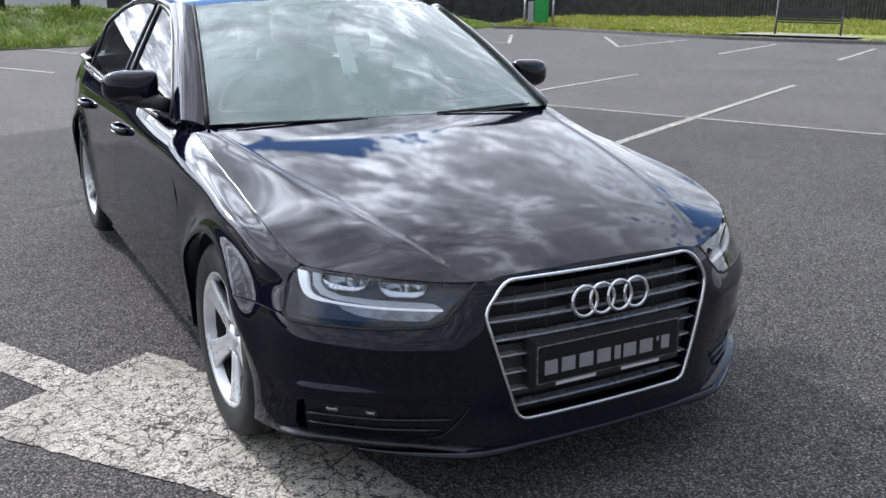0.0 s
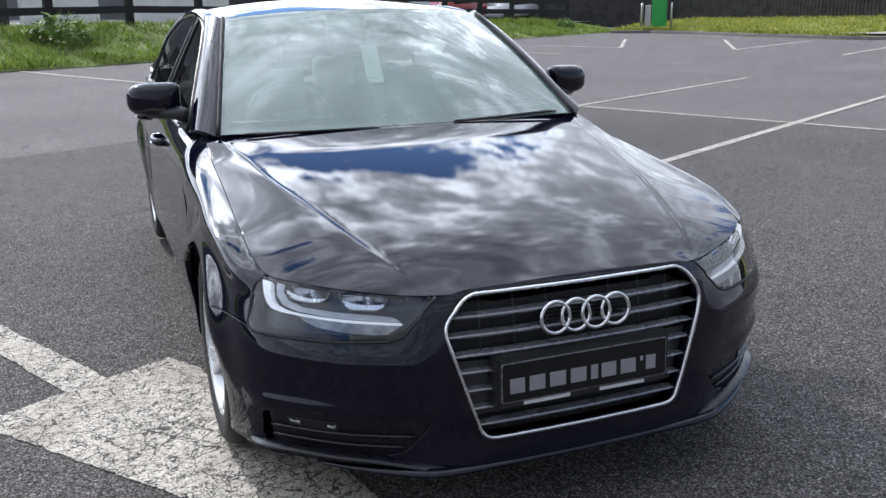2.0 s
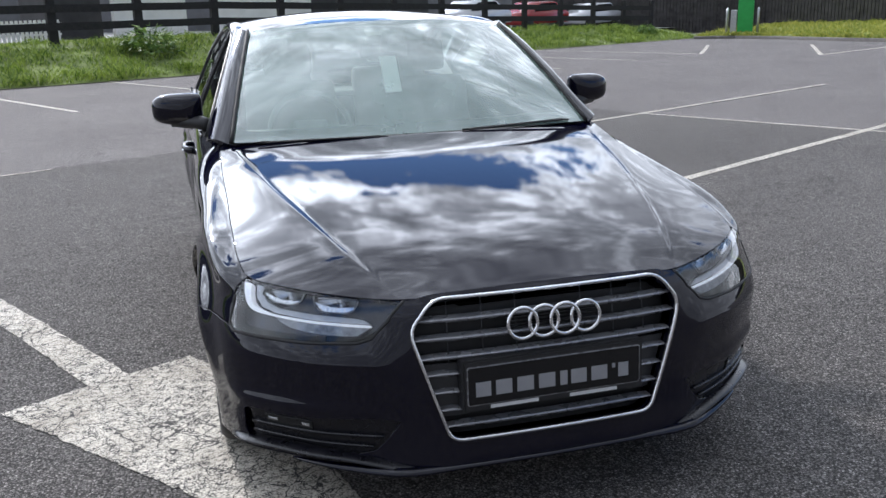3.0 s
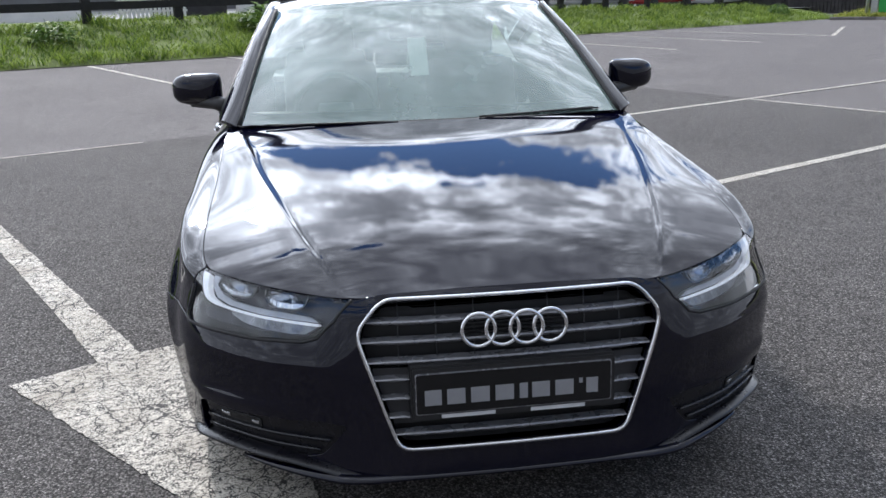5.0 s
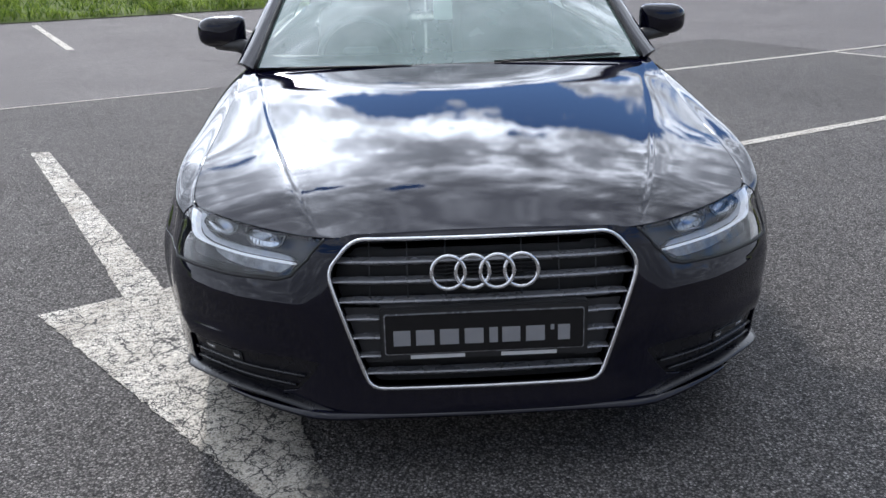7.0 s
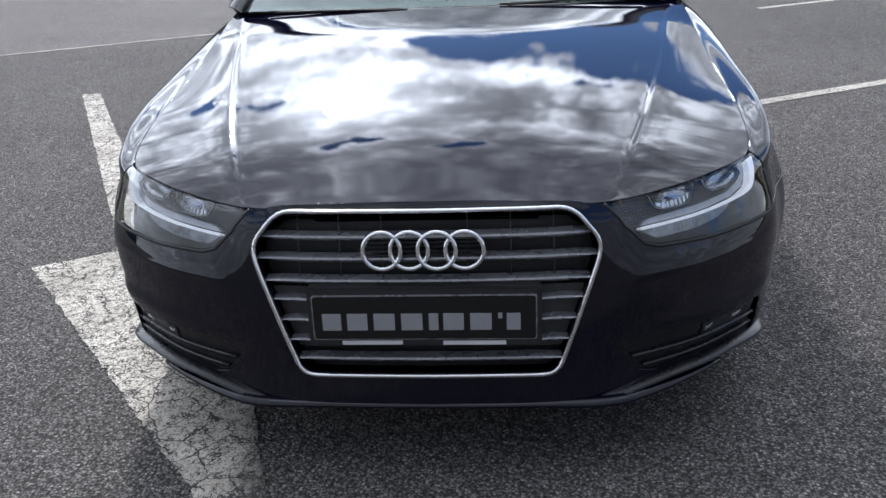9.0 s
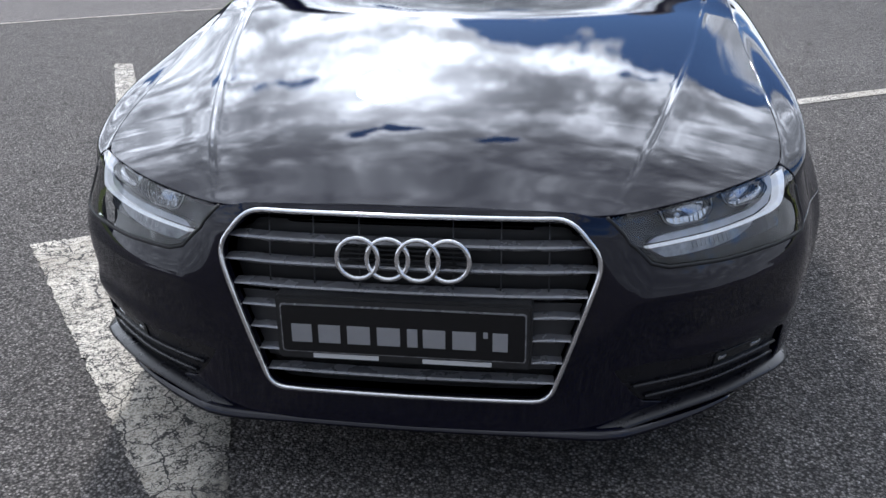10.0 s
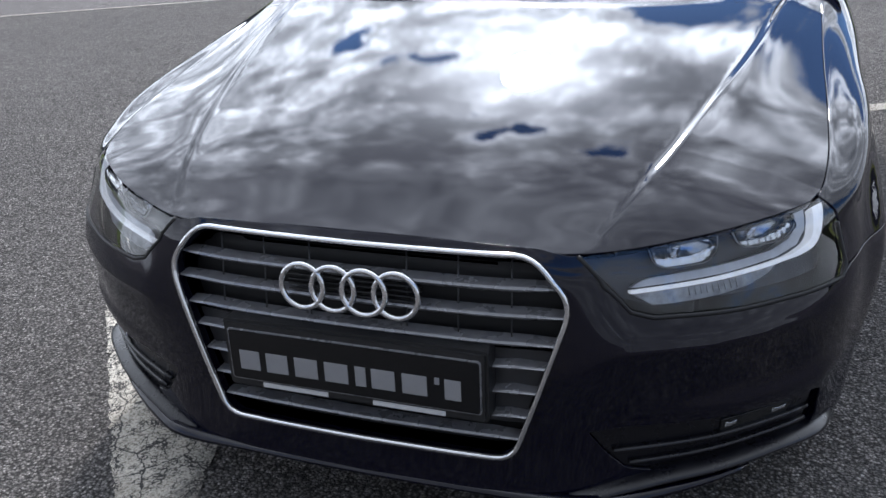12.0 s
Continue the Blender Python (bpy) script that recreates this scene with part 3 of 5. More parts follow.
z_upper = [.678, .677, .673, .66, .66, .665, .675, .682, .708, .756, .784, .821, .845, .835, .845, .85, .86, .86, .87, .87]
z_top = [.702, .701, .697, .682, .682, .69, .70, .707, .733, .770, .802, .868, .938, .935, .955, .965, .985, 1.0, 1.01, 1.01]
d_sill = [.028, .028, .028, .028, .022, .010, .0, .0, .0, .004, .0, -.01, -.02, -.02, -.02, -.01, .0, .0, .0, .0]
d_lower = [.016, .016, .016, .018, .020, .018, .012, .010, .008, .004, .0, -.004, -.006, -.006, -.004, .0, .0, .0, .0, .0]
d_middle = [.010, .010, .010, .016, .029, .032, .031, .028, .018, .006, .002, .002, .004, .004, .004, .004, .004, .0, .0, .0]
d_belt = [0, 0, 0, .008, .028, .031, .029, .023, .016, .004, 0, .004, .006, .006, .006, .006, .004, 0, 0, 0]
d_under_top = [-.012, -.012, -.012, -.014, -.014, -.014, -.014, -.013, -.01, -.014, -.015, -.006, 0, 0, 0, 0, -.004, -.01, -.01, -.01]
d_upper = [-.026, -.026, -.025, -.026, -.03, -.032, -.032, -.032, -.014, -.006, -.003, -.003, -.008, -.01, -.012, -.014, -.03, -.03, -.03, -.03]
d_top = [-.046, -.046, -.042, -.038, -.042, -.046, -.050, -.056, -.072, -.080, -.082, -.090, -.100, -.045, -.05, -.06, -.09, -.10, -.10, -.10]
row_z = [spline(PLAN_S, r) for r in (z_sill, z_lower, z_middle, z_belt, z_under_top, z_upper, z_top)]
row_d = [spline(PLAN_S, r) for r in (d_sill, d_lower, d_middle, d_belt, d_under_top, d_upper, d_top)]
ROW = 0.1


def wrap(s, b):
    """The car's skin from the nose round the side to the tail: s along the plan from the nose (negative on the other side), b up the section."""
    s, b = np.broadcast_arrays(np.atleast_1d(np.asarray(s, float)), np.atleast_1d(np.asarray(b, float)))
    sg, sa = np.where(s < 0, -1.0, 1.0), np.abs(s)
    u, v = plan_u(sa), plan_v(sa)
    du, dv = plan_u(sa + 2e-3) - plan_u(sa - 2e-3), plan_v(sa + 2e-3) - plan_v(sa - 2e-3)
    du, dv = np.where(sa < 3e-3, 1.0, du), np.where(sa < 3e-3, 0.0, dv)
    ln = np.hypot(du, dv) + 1e-12
    nu, nv = dv / ln, -du / ln
    t = np.clip(b / ROW, 0, 6)
    i = np.clip(t.astype(int), 0, 5)
    f, k = t - i, np.arange(len(t))

    def across(rows):
        p0, p1, p2, p3 = (rows[np.clip(i + j, 0, 6), k] for j in (-1, 0, 1, 2))
        p0, p3 = np.where(i == 0, 2 * p1 - p2, p0), np.where(i == 5, 2 * p2 - p1, p3)
        return 0.5 * (2 * p1 + (p2 - p0) * f + (2 * p0 - 5 * p1 + 4 * p2 - p3) * f ** 2 + (3 * p1 - p0 - 3 * p2 + p3) * f ** 3)
    d, z = across(np.array([g(sa) for g in row_d])), across(np.array([g(sa) for g in row_z]))
    # brow over the fog recess
    below = np.where(z < .375, .045, .020)
    d = d + .011 * np.exp(-((z - .375) / below) ** 2) * np.clip((u - .50) / .24, 0, 1) * np.clip((.875 - u) / .05, 0, 1)
    # flared wheel arches
    for hub, swell, fall in ((HUB_F, FLARE + .024, .066), (HUB_R, FLARE + .004, .070)):
        r = np.hypot(v - hub, z - HUB_Z)
        side, rise = np.clip((u - .72) / .16, 0, 1), np.clip((z - .32) / .30, 0, 1)
        d = d + swell * np.exp(-(np.maximum(r - ARCH, 0) / fall) ** 2) * side ** 2 * (3 - 2 * side) * (.3 + .7 * rise ** 2 * (3 - 2 * rise))
    return np.stack([sg * (u + nu * d), v + nv * d, z], 1)


_S = np.linspace(0, PLAN_S[-1], 1200)
_U, _V = plan_u(_S), plan_v(_S)


def s_of_u(u):
    n = int(np.argmax(_U))
    return float(np.interp(u, _U[:n], _S[:n]))


def s_of_v(v):
    return float(np.interp(v, np.maximum.accumulate(_V), _S + 1e-9 * np.arange(1200)))


def b_of(s, z):
    bs = np.linspace(0, 6 * ROW, 121)
    zz = wrap(np.full(121, s), bs)[:, 2]
    return float(np.interp(z, zz, bs))


def at_u(u, z):
    s = s_of_u(abs(u)) * (1 if u >= 0 else -1)
    return (s, b_of(abs(s), z))


def at_v(v, z):
    s = s_of_v(v)
    return (s, b_of(s, z))


def deeper(surf, depth):
    """The same surface set back along its normal."""
    def f(a, b):
        a, b = np.asarray(a, float), np.asarray(b, float)
        e = 1e-3
        n = np.cross(surf(a + e, b) - surf(a - e, b), surf(a, b + e) - surf(a, b - e))
        return surf(a, b) - depth * n / (np.linalg.norm(n, axis=1, keepdims=True) + 1e-12)
    return f


def set_in(surf, depth):
    """The same surface set back level, at unchanged height."""
    def f(a, b):
        a, b = np.asarray(a, float), np.asarray(b, float)
        e = 1e-3
        n = np.cross(surf(a + e, b) - surf(a - e, b), surf(a, b + e) - surf(a, b - e))
        n[:, 2] = 0
        return surf(a, b) - depth * n / (np.linalg.norm(n, axis=1, keepdims=True) + 1e-12)
    return f


TOP = 6 * ROW
# ---- bumper, headlights, fenders ----
ARC_F = [at_v(HUB_F - math.sqrt(ARCH ** 2 - (z - HUB_Z) ** 2), z) for z in (0.19, .25, .33, .42, .50, .580)]
HL_LOW = [at_u(.848, .567), at_u(.75, .566), at_u(.62, .568), at_u(.54, .572), at_u(.505, .584), at_u(.465, .630)]
HL_TIP = (s_of_u(.425), TOP)
right_edge = [(0.0, 0.0)] + ARC_F + [at_v(.425, .578)] + HL_LOW + [HL_TIP, (s_of_u(.34), TOP), (s_of_u(.18), TOP), (0.0, TOP)]
bumper_loop = right_edge[:-1] + [(0.0, TOP)] + [(-s, b) for s, b in right_edge[::-1][1:-1]]
GRILLE = [(-.345, .686), (.345, .686), (.411, .606), (.306, .284), (-.306, .284), (-.411, .606)]


def front_loop(corners, radius, grow=0.0):
    """Corners as (across, height) on the nose, rounded."""
    cx, cz = sum(c[0] for c in corners) / len(corners), sum(c[1] for c in corners) / len(corners)
    out = []
    for u, z in rounded([(cx + (u - cx) * (1 + grow), cz + (z - cz) * (1 + grow)) for u, z in corners], radius):
        out.append((u, z))
    return out


grille_uz = front_loop(GRILLE, 0.035)[::-1]
FOG = [(.432, .350), (.50, .256), (.56, .238), (.835, .226), (.846, .25), (.838, .334), (.81, .346), (.77, .340)]
fog_r = [at_u(u, z) for u, z in front_loop(FOG, .015)]
fog_l = [(-s, b) for s, b in fog_r[::-1]]
fine_z = (.356, .364, .372, .380, .388, .396, .404, .412, .424, .44), (.50, .508, .515, .52, .525, .53, .535, .541, .548, .556)
bumper_lines = [[at_u(sg * u, z) for u in np.arange(lo, hi, .012)] for zs, lo, hi in zip(fine_z, (.44, .43), (.87, .83)) for z in zs for sg in (1, -1)]
panel("front_bumper", wrap, bumper_loop, PAINT, CAR, 0.014, holes=[[at_u(u, z) for u, z in grille_uz], fog_r, fog_l], fold=0.02, lines=bumper_lines)

HL_TOP = [(s_of_u(u), TOP) for u in (.46, .52, .6, .68, .76, .80)] + [(s_of_v(.370), TOP - .003), (s_of_v(.398), TOP - .010)]
HL_LOOP = HL_TOP + [at_v(.414, .68), at_v(.417, .64), at_v(.408, .582)] + HL_LOW + [HL_TIP]
HL_LOOP = HL_LOOP[::-1]
hl_c = (sum(p[0] for p in HL_LOOP) / len(HL_LOOP), sum(p[1] for p in HL_LOOP) / len(HL_LOOP))
hl_in = [(hl_c[0] + (s - hl_c[0]) * 0.985, hl_c[1] + (b - hl_c[1]) * 0.965) for s, b in HL_LOOP]


def strip(points, w0, w1, late=0.0):
    """A band along points of a plane, of width w0 up to the share late of its way and growing to w1 at its end."""
    p = [Vector(q) for q in points]
    l, r = [], []
    for i, q in enumerate(p):
        d = (p[min(i + 1, len(p) - 1)] - p[max(i - 1, 0)]).normalized()
        n = Vector((-d.y, d.x)) * (w0 + (w1 - w0) * max(0.0, i / (len(p) - 1) - late) / (1 - late)) / 2
        l.append(tuple(q + n))
        r.append(tuple(q - n))
    return r + l[::-1]


def ccw(loop):
    a = sum(x0 * y1 - x1 * y0 for (x0, y0), (x1, y1) in zip(loop, loop[1:] + loop[:1]))
    return loop if a > 0 else loop[::-1]


for mirrored in (False, True):
    hl = new("headlight")
    hl.parent = CAR
    hl["label"] = "clear headlight with a white light guide"
    lens = panel("lens", wrap, ccw(hl_in), LENS, hl, 0.02, fold=0.0, mirror=mirrored)
    lens.visible_shadow = False
    panel("housing", set_in(wrap, 0.055), ccw(HL_LOOP), LAMP_GREY, hl, 0.02, fold=0.0, mirror=mirrored)
    seam = densify([at_v(.414, .66), at_v(.408, .582)] + HL_LOW + [HL_TIP], .02, closed=False)
    line = deeper(wrap, .0015)(np.array([p[0] for p in seam]), np.array([p[1] for p in seam]))
    bm = bmesh.new()
    sweep_bm(bm, [((-1 if mirrored else 1) * p[0], p[1], p[2]) for p in line], circle_section(.0045, 8))
    part("gasket", bm, DARK, hl, "black rubber gasket")
    bends = [at_u(.512, .610), at_u(.56, .611), at_u(.63, .613), at_u(.70, .616), at_u(.765, .621), at_u(.812, .630), at_u(.836, .652), at_u(.848, .692)]
    guide = list(zip(*(smooth_spline(np.arange(8), [p[i] for p in bends])(np.linspace(0, 7, 43)).tolist() for i in range(2))))
    panel("light_guide", set_in(wrap, 0.014), ccw(strip(guide, .0050, .036, .60)), DRL, hl, 0.01, fold=0.02, label="milky white daytime light guide", mirror=mirrored)
    # the bevelled silver band above the guide, cut slanting at its inner end
    low = [at_u(u, z + .0030) for u, z in ((.516, .610), (.56, .611), (.63, .613), (.70, .616), (.765, .622), (.802, .633), (.820, .654), (.828, .690))]
    high = [at_u(u, z) for u, z in ((.810, .690), (.803, .664), (.790, .648), (.757, .636), (.70, .631), (.63, .628), (.56, .625), (.535, .622))]
    panel("bevel_band", set_in(wrap, 0.024), ccw(low + high), BEVEL, hl, 0.012, fold=0.02, label="silver bevelled band", mirror=mirrored)
    under = [at_u(u, z) for u, z in ((.515, .605), (.56, .607), (.63, .609), (.70, .612), (.765, .616), (.748, .602), (.715, .590), (.66, .583), (.58, .580), (.548, .581), (.528, .594))]
    panel("frosted_band", set_in(wrap, 0.026), ccw(under), FROST, hl, 0.012, fold=0.02, label="ribbed frosted band under the light guide", mirror=mirrored)
    sg = -1 if mirrored else 1
    for u in np.linspace(.61, .69, 9):
        bm = bmesh.new()
        ends = [set_in(wrap, .0245)(np.array([q[0]]), np.array([q[1]]))[0] for q in (at_u(u, .589), at_u(u, .606))]
        sweep_bm(bm, [(sg * p[0], p[1], p[2]) for p in ends], circle_section(.0009, 5), up=Vector((0, -1, 0)))
        part("light_rib", bm, FROST, hl)
    for u0, u1, z0 in ((.545, .668, .638), (.690, .804, .650)):
        cup = front_loop([(u0, .71), (u0 + .010, z0 + .010), (u0 + .030, z0), (u1 - .022, z0 + .001), (u1 - .002, z0 + .018), (u1 + .004, .71)], .012)
        cup = [(u, min(z, wrap([s_of_u(u)], [TOP])[0][2] - .004)) for u, z in cup]
        loop = [at_u(u, z) for u, z in cup]
        mid_s, mid_b = (at_u((u0 + u1) / 2, z0 + .030)[i] for i in (0, 1))

        def bowl(a, b):
            """A fluted dish that is deepest at its middle."""
            a, b = np.asarray(a, float), np.asarray(b, float)
            r = np.clip(((a - mid_s) / .085) ** 2 + ((b - mid_b) / .060) ** 2, 0, 1)
            return set_in(wrap, (.026 + .034 * (1 - r) + .00035 * np.sin(2 * math.pi * a / .013))[:, None])(a, b)
        dish = panel("reflector", bowl, ccw(loop), LAMP_CHROME, hl, 0.005, fold=-0.010, label="fluted silver reflector bowl", mirror=mirrored)
        bm = bmesh.new()
        q = set_in(wrap, .052)(np.array([mid_s]), np.array([mid_b]))[0]
        lathe_bm(bm, [(-.026, .001), (-.024, .008), (-.014, .011), (.012, .011), (.030, .009)], 16, "y")
        bmesh.ops.translate(bm, verts=bm.verts[:], vec=(sg * q[0], q[1], q[2]))
        part("bulb", bm, CHROME, dish, "capped lamp bulb")
        bm = bmesh.new()
        rim = set_in(wrap, 0.022)(np.array([p[0] for p in densify(loop, .01)]), np.array([p[1] for p in densify(loop, .01)]))
        sweep_bm(bm, [(sg * p[0], p[1], p[2]) for p in rim], circle_section(.0013, 6), closed=True, up=Vector((0, -1, 0)))
        part("rim", bm, LAMP_RIM, dish)
    # fender
    s_a = s_of_v(1.60)
    arc = [at_v(HUB_F - ARCH * math.cos(q), HUB_Z + ARCH * math.sin(q)) for q in np.radians(np.linspace(45.2, 192, 26))]
    fender_loop = arc + [at_v(1.40, 0.25), at_v(1.41, .45), at_v(1.41, .65), at_v(1.46, .78), at_v(1.60, .90), (s_of_v(1.60), TOP)]
    fender_loop += [(s_of_v(v), TOP) for v in np.linspace(1.55, .402, 24)] + [at_v(.419, .68), at_v(.422, .64), at_v(.414, .584)]
    panel("fender", wrap, ccw(fender_loop), PAINT, CAR, 0.011, fold=0.018, mirror=mirrored)
    # doors, rear quarter
    d1 = [at_v(1.405, .22), at_v(2.60, .22), at_v(2.62, .55), at_v(2.62, .80), (s_of_v(2.62), TOP), (s_of_v(2.2), TOP), (s_of_v(1.85), TOP), (s_of_v(1.66), TOP - .008), at_v(1.606, .90), at_v(1.466, .785), at_v(1.416, .65), at_v(1.416, .45)]
    arc_r = [at_v(HUB_R - ARCH * math.cos(q), HUB_Z + ARCH * math.sin(q)) for q in np.radians(np.linspace(-12, 120, 22))]
    d2 = [at_v(2.606, .22), at_v(3.30, .22)] + [p for p in arc_r if p[0] < s_of_v(3.62) and p[0] < s_of_v(3.55)] + [at_v(3.62, .75), (s_of_v(3.72), TOP), (s_of_v(3.2), TOP), (s_of_v(2.626), TOP), at_v(2.626, .80), at_v(2.626, .55)]
    for loop in (d1, d2):
        door = panel("door", wrap, ccw(loop), PAINT, CAR, 0.035, fold=0.015, mirror=mirrored)
        vh = 2.44 if loop is d1 else 3.42
        bm = bmesh.new()
        sg = -1 if mirrored else 1
        p = wrap(np.array([s_of_v(vh)] * 3), np.array([at_v(vh, .79)[1]] * 3))[0]
        path = [(sg * (p[0] + o), vh + q, .80 + h) for q, o, h in ((-.11, -.01, 0), (-.10, .022, 0), (-.05, .038, .003), (.0, .040, .004), (.05, .036, .003), (.09, .02, 0), (.10, -.01, 0))]
        sweep_bm(bm, path, circle_section(.012, 8, 1.5))
        part("door_handle", bm, PAINT, door, "black door handle with a bright strip")
        bm = bmesh.new()
        box_bm(bm, sg * p[0] - .006 + sg * .045, sg * p[0] + .006 + sg * .045, vh - .07, vh + .06, .794, .800, .002)
        part("handle_strip", bm, CHROME, door)
    q3 = [at_v(3.626, .75)] + [at_v(HUB_R - ARCH * math.cos(q), HUB_Z + ARCH * math.sin(q)) for q in np.radians(np.linspace(106, 192, 14))] + [at_v(4.2, .23), (PLAN_S[-1] - .01, 0.02), (PLAN_S[-1] - .01, TOP), (s_of_v(4.3), TOP), (s_of_v(4.0), TOP), (s_of_v(3.726), TOP)]
    panel("rear_quarter", wrap, ccw(q3), PAINT, CAR, 0.05, fold=0.015, mirror=mirrored)
    # sill
    bm = bmesh.new()
    sg = -1 if mirrored else 1
    sweep_bm(bm, [(sg * .842, v, .205) for v in np.linspace(1.245, 3.36, 10)], [(-.035, -.035), (.03, -.035), (.04, 0), (.03, .03), (-.035, .03)])
    part("sill", bm, PAINT, CAR)
    # wheel housings
    for hub in (HUB_F, HUB_R):
        bm = bmesh.new()
        rings = []
        for q in np.radians(np.linspace(-20, 200, 30)):
            c, s = math.cos(q) * (ARCH + .008), math.sin(q) * (ARCH + .008)
            rings.append([bm.verts.new((sg * u, hub + c, HUB_Z + s)) for u in (.900 if hub == HUB_F else .87, .60)])
        for p, q in zip(rings, rings[1:]):
            bm.faces.new((p[0], p[1], q[1], q[0]))
        inner = [r[1] for r in rings]
        bm.faces.new(inner)
        part("wheel_arch_liner", bm, DARK, CAR)


# ---- hood ----
edge_s = np.concatenate([np.linspace(s_of_u(.02), s_of_u(.845), 40), np.linspace(s_of_v(.42), s_of_v(1.525), 40)])
edge = wrap(edge_s, np.full(80, TOP))
keep = np.concatenate([[True], np.diff(edge[:, 1]) > 1e-5])
while not (np.diff(edge[keep][:, 1]) > 0).all():
    idx = np.where(keep)[0]
    bad = np.where(np.diff(edge[keep][:, 1]) <= 0)[0] + 1
    keep[idx[bad]] = False
edge = edge[keep]
edge_u, edge_z = spline(edge[:, 1], edge[:, 0]), spline(edge[:, 1], edge[:, 2])
ridge = smooth_spline([.08, .105, .13, .18, .26, .40, .60, .85, 1.15, 1.40, 1.6], [.692, .7015, .7105, .7275, .754, .7919, .8326, .875, .918, .9495, .977])
crease_u = smooth_spline([.10, .20, .30, .45, .60, .80, 1.0, 1.2, 1.4, 1.6], [.405, .455, .495, .543, .583, .632, .677, .712, .75, .785])
crown_share, crown_power = smooth_spline([.1, .35, .7, 1.1, 1.55], [.928, .986, .957, .841, 1.007]), smooth_spline([.1, .35, .9, 1.5], [2.5, 2.4, 2.33, 2.17])


def hood_surf(u, v):
    """The hood: a crown that falls to the fender line, steeper outside the crease on each side of the middle."""
    u, v = np.asarray(u, float), np.asarray(v, float)
    behind_lip = .132 + np.logaddexp(0, (v - .132) / .004) * .004
    ue, zc = edge_u(behind_lip), ridge(v)
    ze = zc - ridge(behind_lip) + edge_z(behind_lip)
    x, xc = np.clip(np.abs(u) / ue, 0, 1.1), np.clip(crease_u(v) / ue, .3, .97)
    share, power = np.clip(crown_share(v), .3, 1.6), crown_power(v)
    w = (x - xc) / (1 - xc)
    past = (w + np.sqrt(w * w + .02)) / (1 + math.sqrt(1.02))
    drop = share * x ** power + (1 - share) * (.85 * past + .15 * past ** 2)
    z = zc + (ze - zc) * drop
    w = (np.abs(u) - crease_u(v)) / .030
    lift = .0046 * np.clip((v - .14) / .22, 0, 1)
    z = z + lift * np.where(w > 0, np.exp(-(w / 3.6) ** 2), np.exp(-(w / .46) ** 2))
    return np.stack([u, v, z], 1)


gap = 0.004
hood_side = [(float(e[0]) - gap * (1 if e[1] > .42 else 0), float(e[1]) + (gap if e[1] < .42 else 0)) for e in edge]
hood_rear = [(.772, 1.524), (.755, 1.508), (.68, 1.480), (.5, 1.436), (.3, 1.407), (.1, 1.393)]
half = hood_side[::2] + hood_rear
hood_loop = half + [(-u, v) for u, v in half[::-1]]
crease_lines = [[(sg * (float(crease_u(v)) + o), v) for v in np.arange(.13, 1.34, .006)] for sg in (1, -1) for o in (-.024, -.017, -.012, -.008, -.004, 0, .006, .014)]
panel("hood", hood_surf, ccw(hood_loop), PAINT, CAR, 0.012, fold=0.02, lines=crease_lines, label="gloss black hood mirroring the clouds")
# dark gap filler under the hood's edge
bm = bmesh.new()
for sg in (1, -1):
    sweep_bm(bm, [(sg * (e[0] - .01), e[1] + .012, e[2] - .018) for e in edge[::2] if e[0] < .43], circle_section(.012, 6))
    sweep_bm(bm, [(sg * (e[0] - .01), e[1] + .012, e[2] - .018) for e in edge[::3] if e[1] > .47], circle_section(.012, 6))
part("hood_seal", bm, DARK, CAR)
bm = bmesh.new()
box_bm(bm, -.80, .80, .55, 4.5, .17, .185)
part("underbody", bm, DARK, CAR)
bm = bmesh.new()
box_bm(bm, -.60, .60, .30, .34, .19, .68)
part("radiator", bm, DARK, CAR)
bm = bmesh.new()
box_bm(bm, -.70, .70, 1.30, 1.34, .19, .84)
part("bulkhead", bm, DARK, CAR)

# splitter lip
bm = bmesh.new()
lip = wrap(np.concatenate([-np.linspace(s_of_v(.44), .0, 30), np.linspace(0, s_of_v(.44), 30)[1:]]), np.full(59, 0.0))
lip_path = []
for q in lip:
    if abs(q[0]) > .74:
        continue
    k = min(1, max(0, (abs(q[0]) - .40) / .05))
    rise = max(0, (abs(q[0]) - .50) / .24)
    flat_v = .036 + .016 * (abs(q[0]) / .45) ** 2
    lip_path.append((q[0] * (1 + .016 * k), (flat_v if k < 1 else q[1] - .022 + .004 * rise), .204 + .004 * k + .006 * rise ** 2))
sweep_bm(bm, lip_path, [(-.010, -.010), (.010, -.010), (.015, -.005), (.012, .003), (.003, .009), (-.008, .014)], scale=lambda t: (.60 + .3 * min(1, max(0, (abs(t - .5) - .17) / .08))) * (1 - .6 * max(0, abs(t - .5) - .36) / .14))
part("splitter", bm, PAINT, CAR, "black lip under the bumper")
shelf_z = spline([.40, .50, .60, .75, .83, .88], [.214, .236, .246, .248, .240, .222])
shelf_out = spline([.40, .46, .55, .70, .84, .88], [.012, .026, .031, .031, .024, .006])
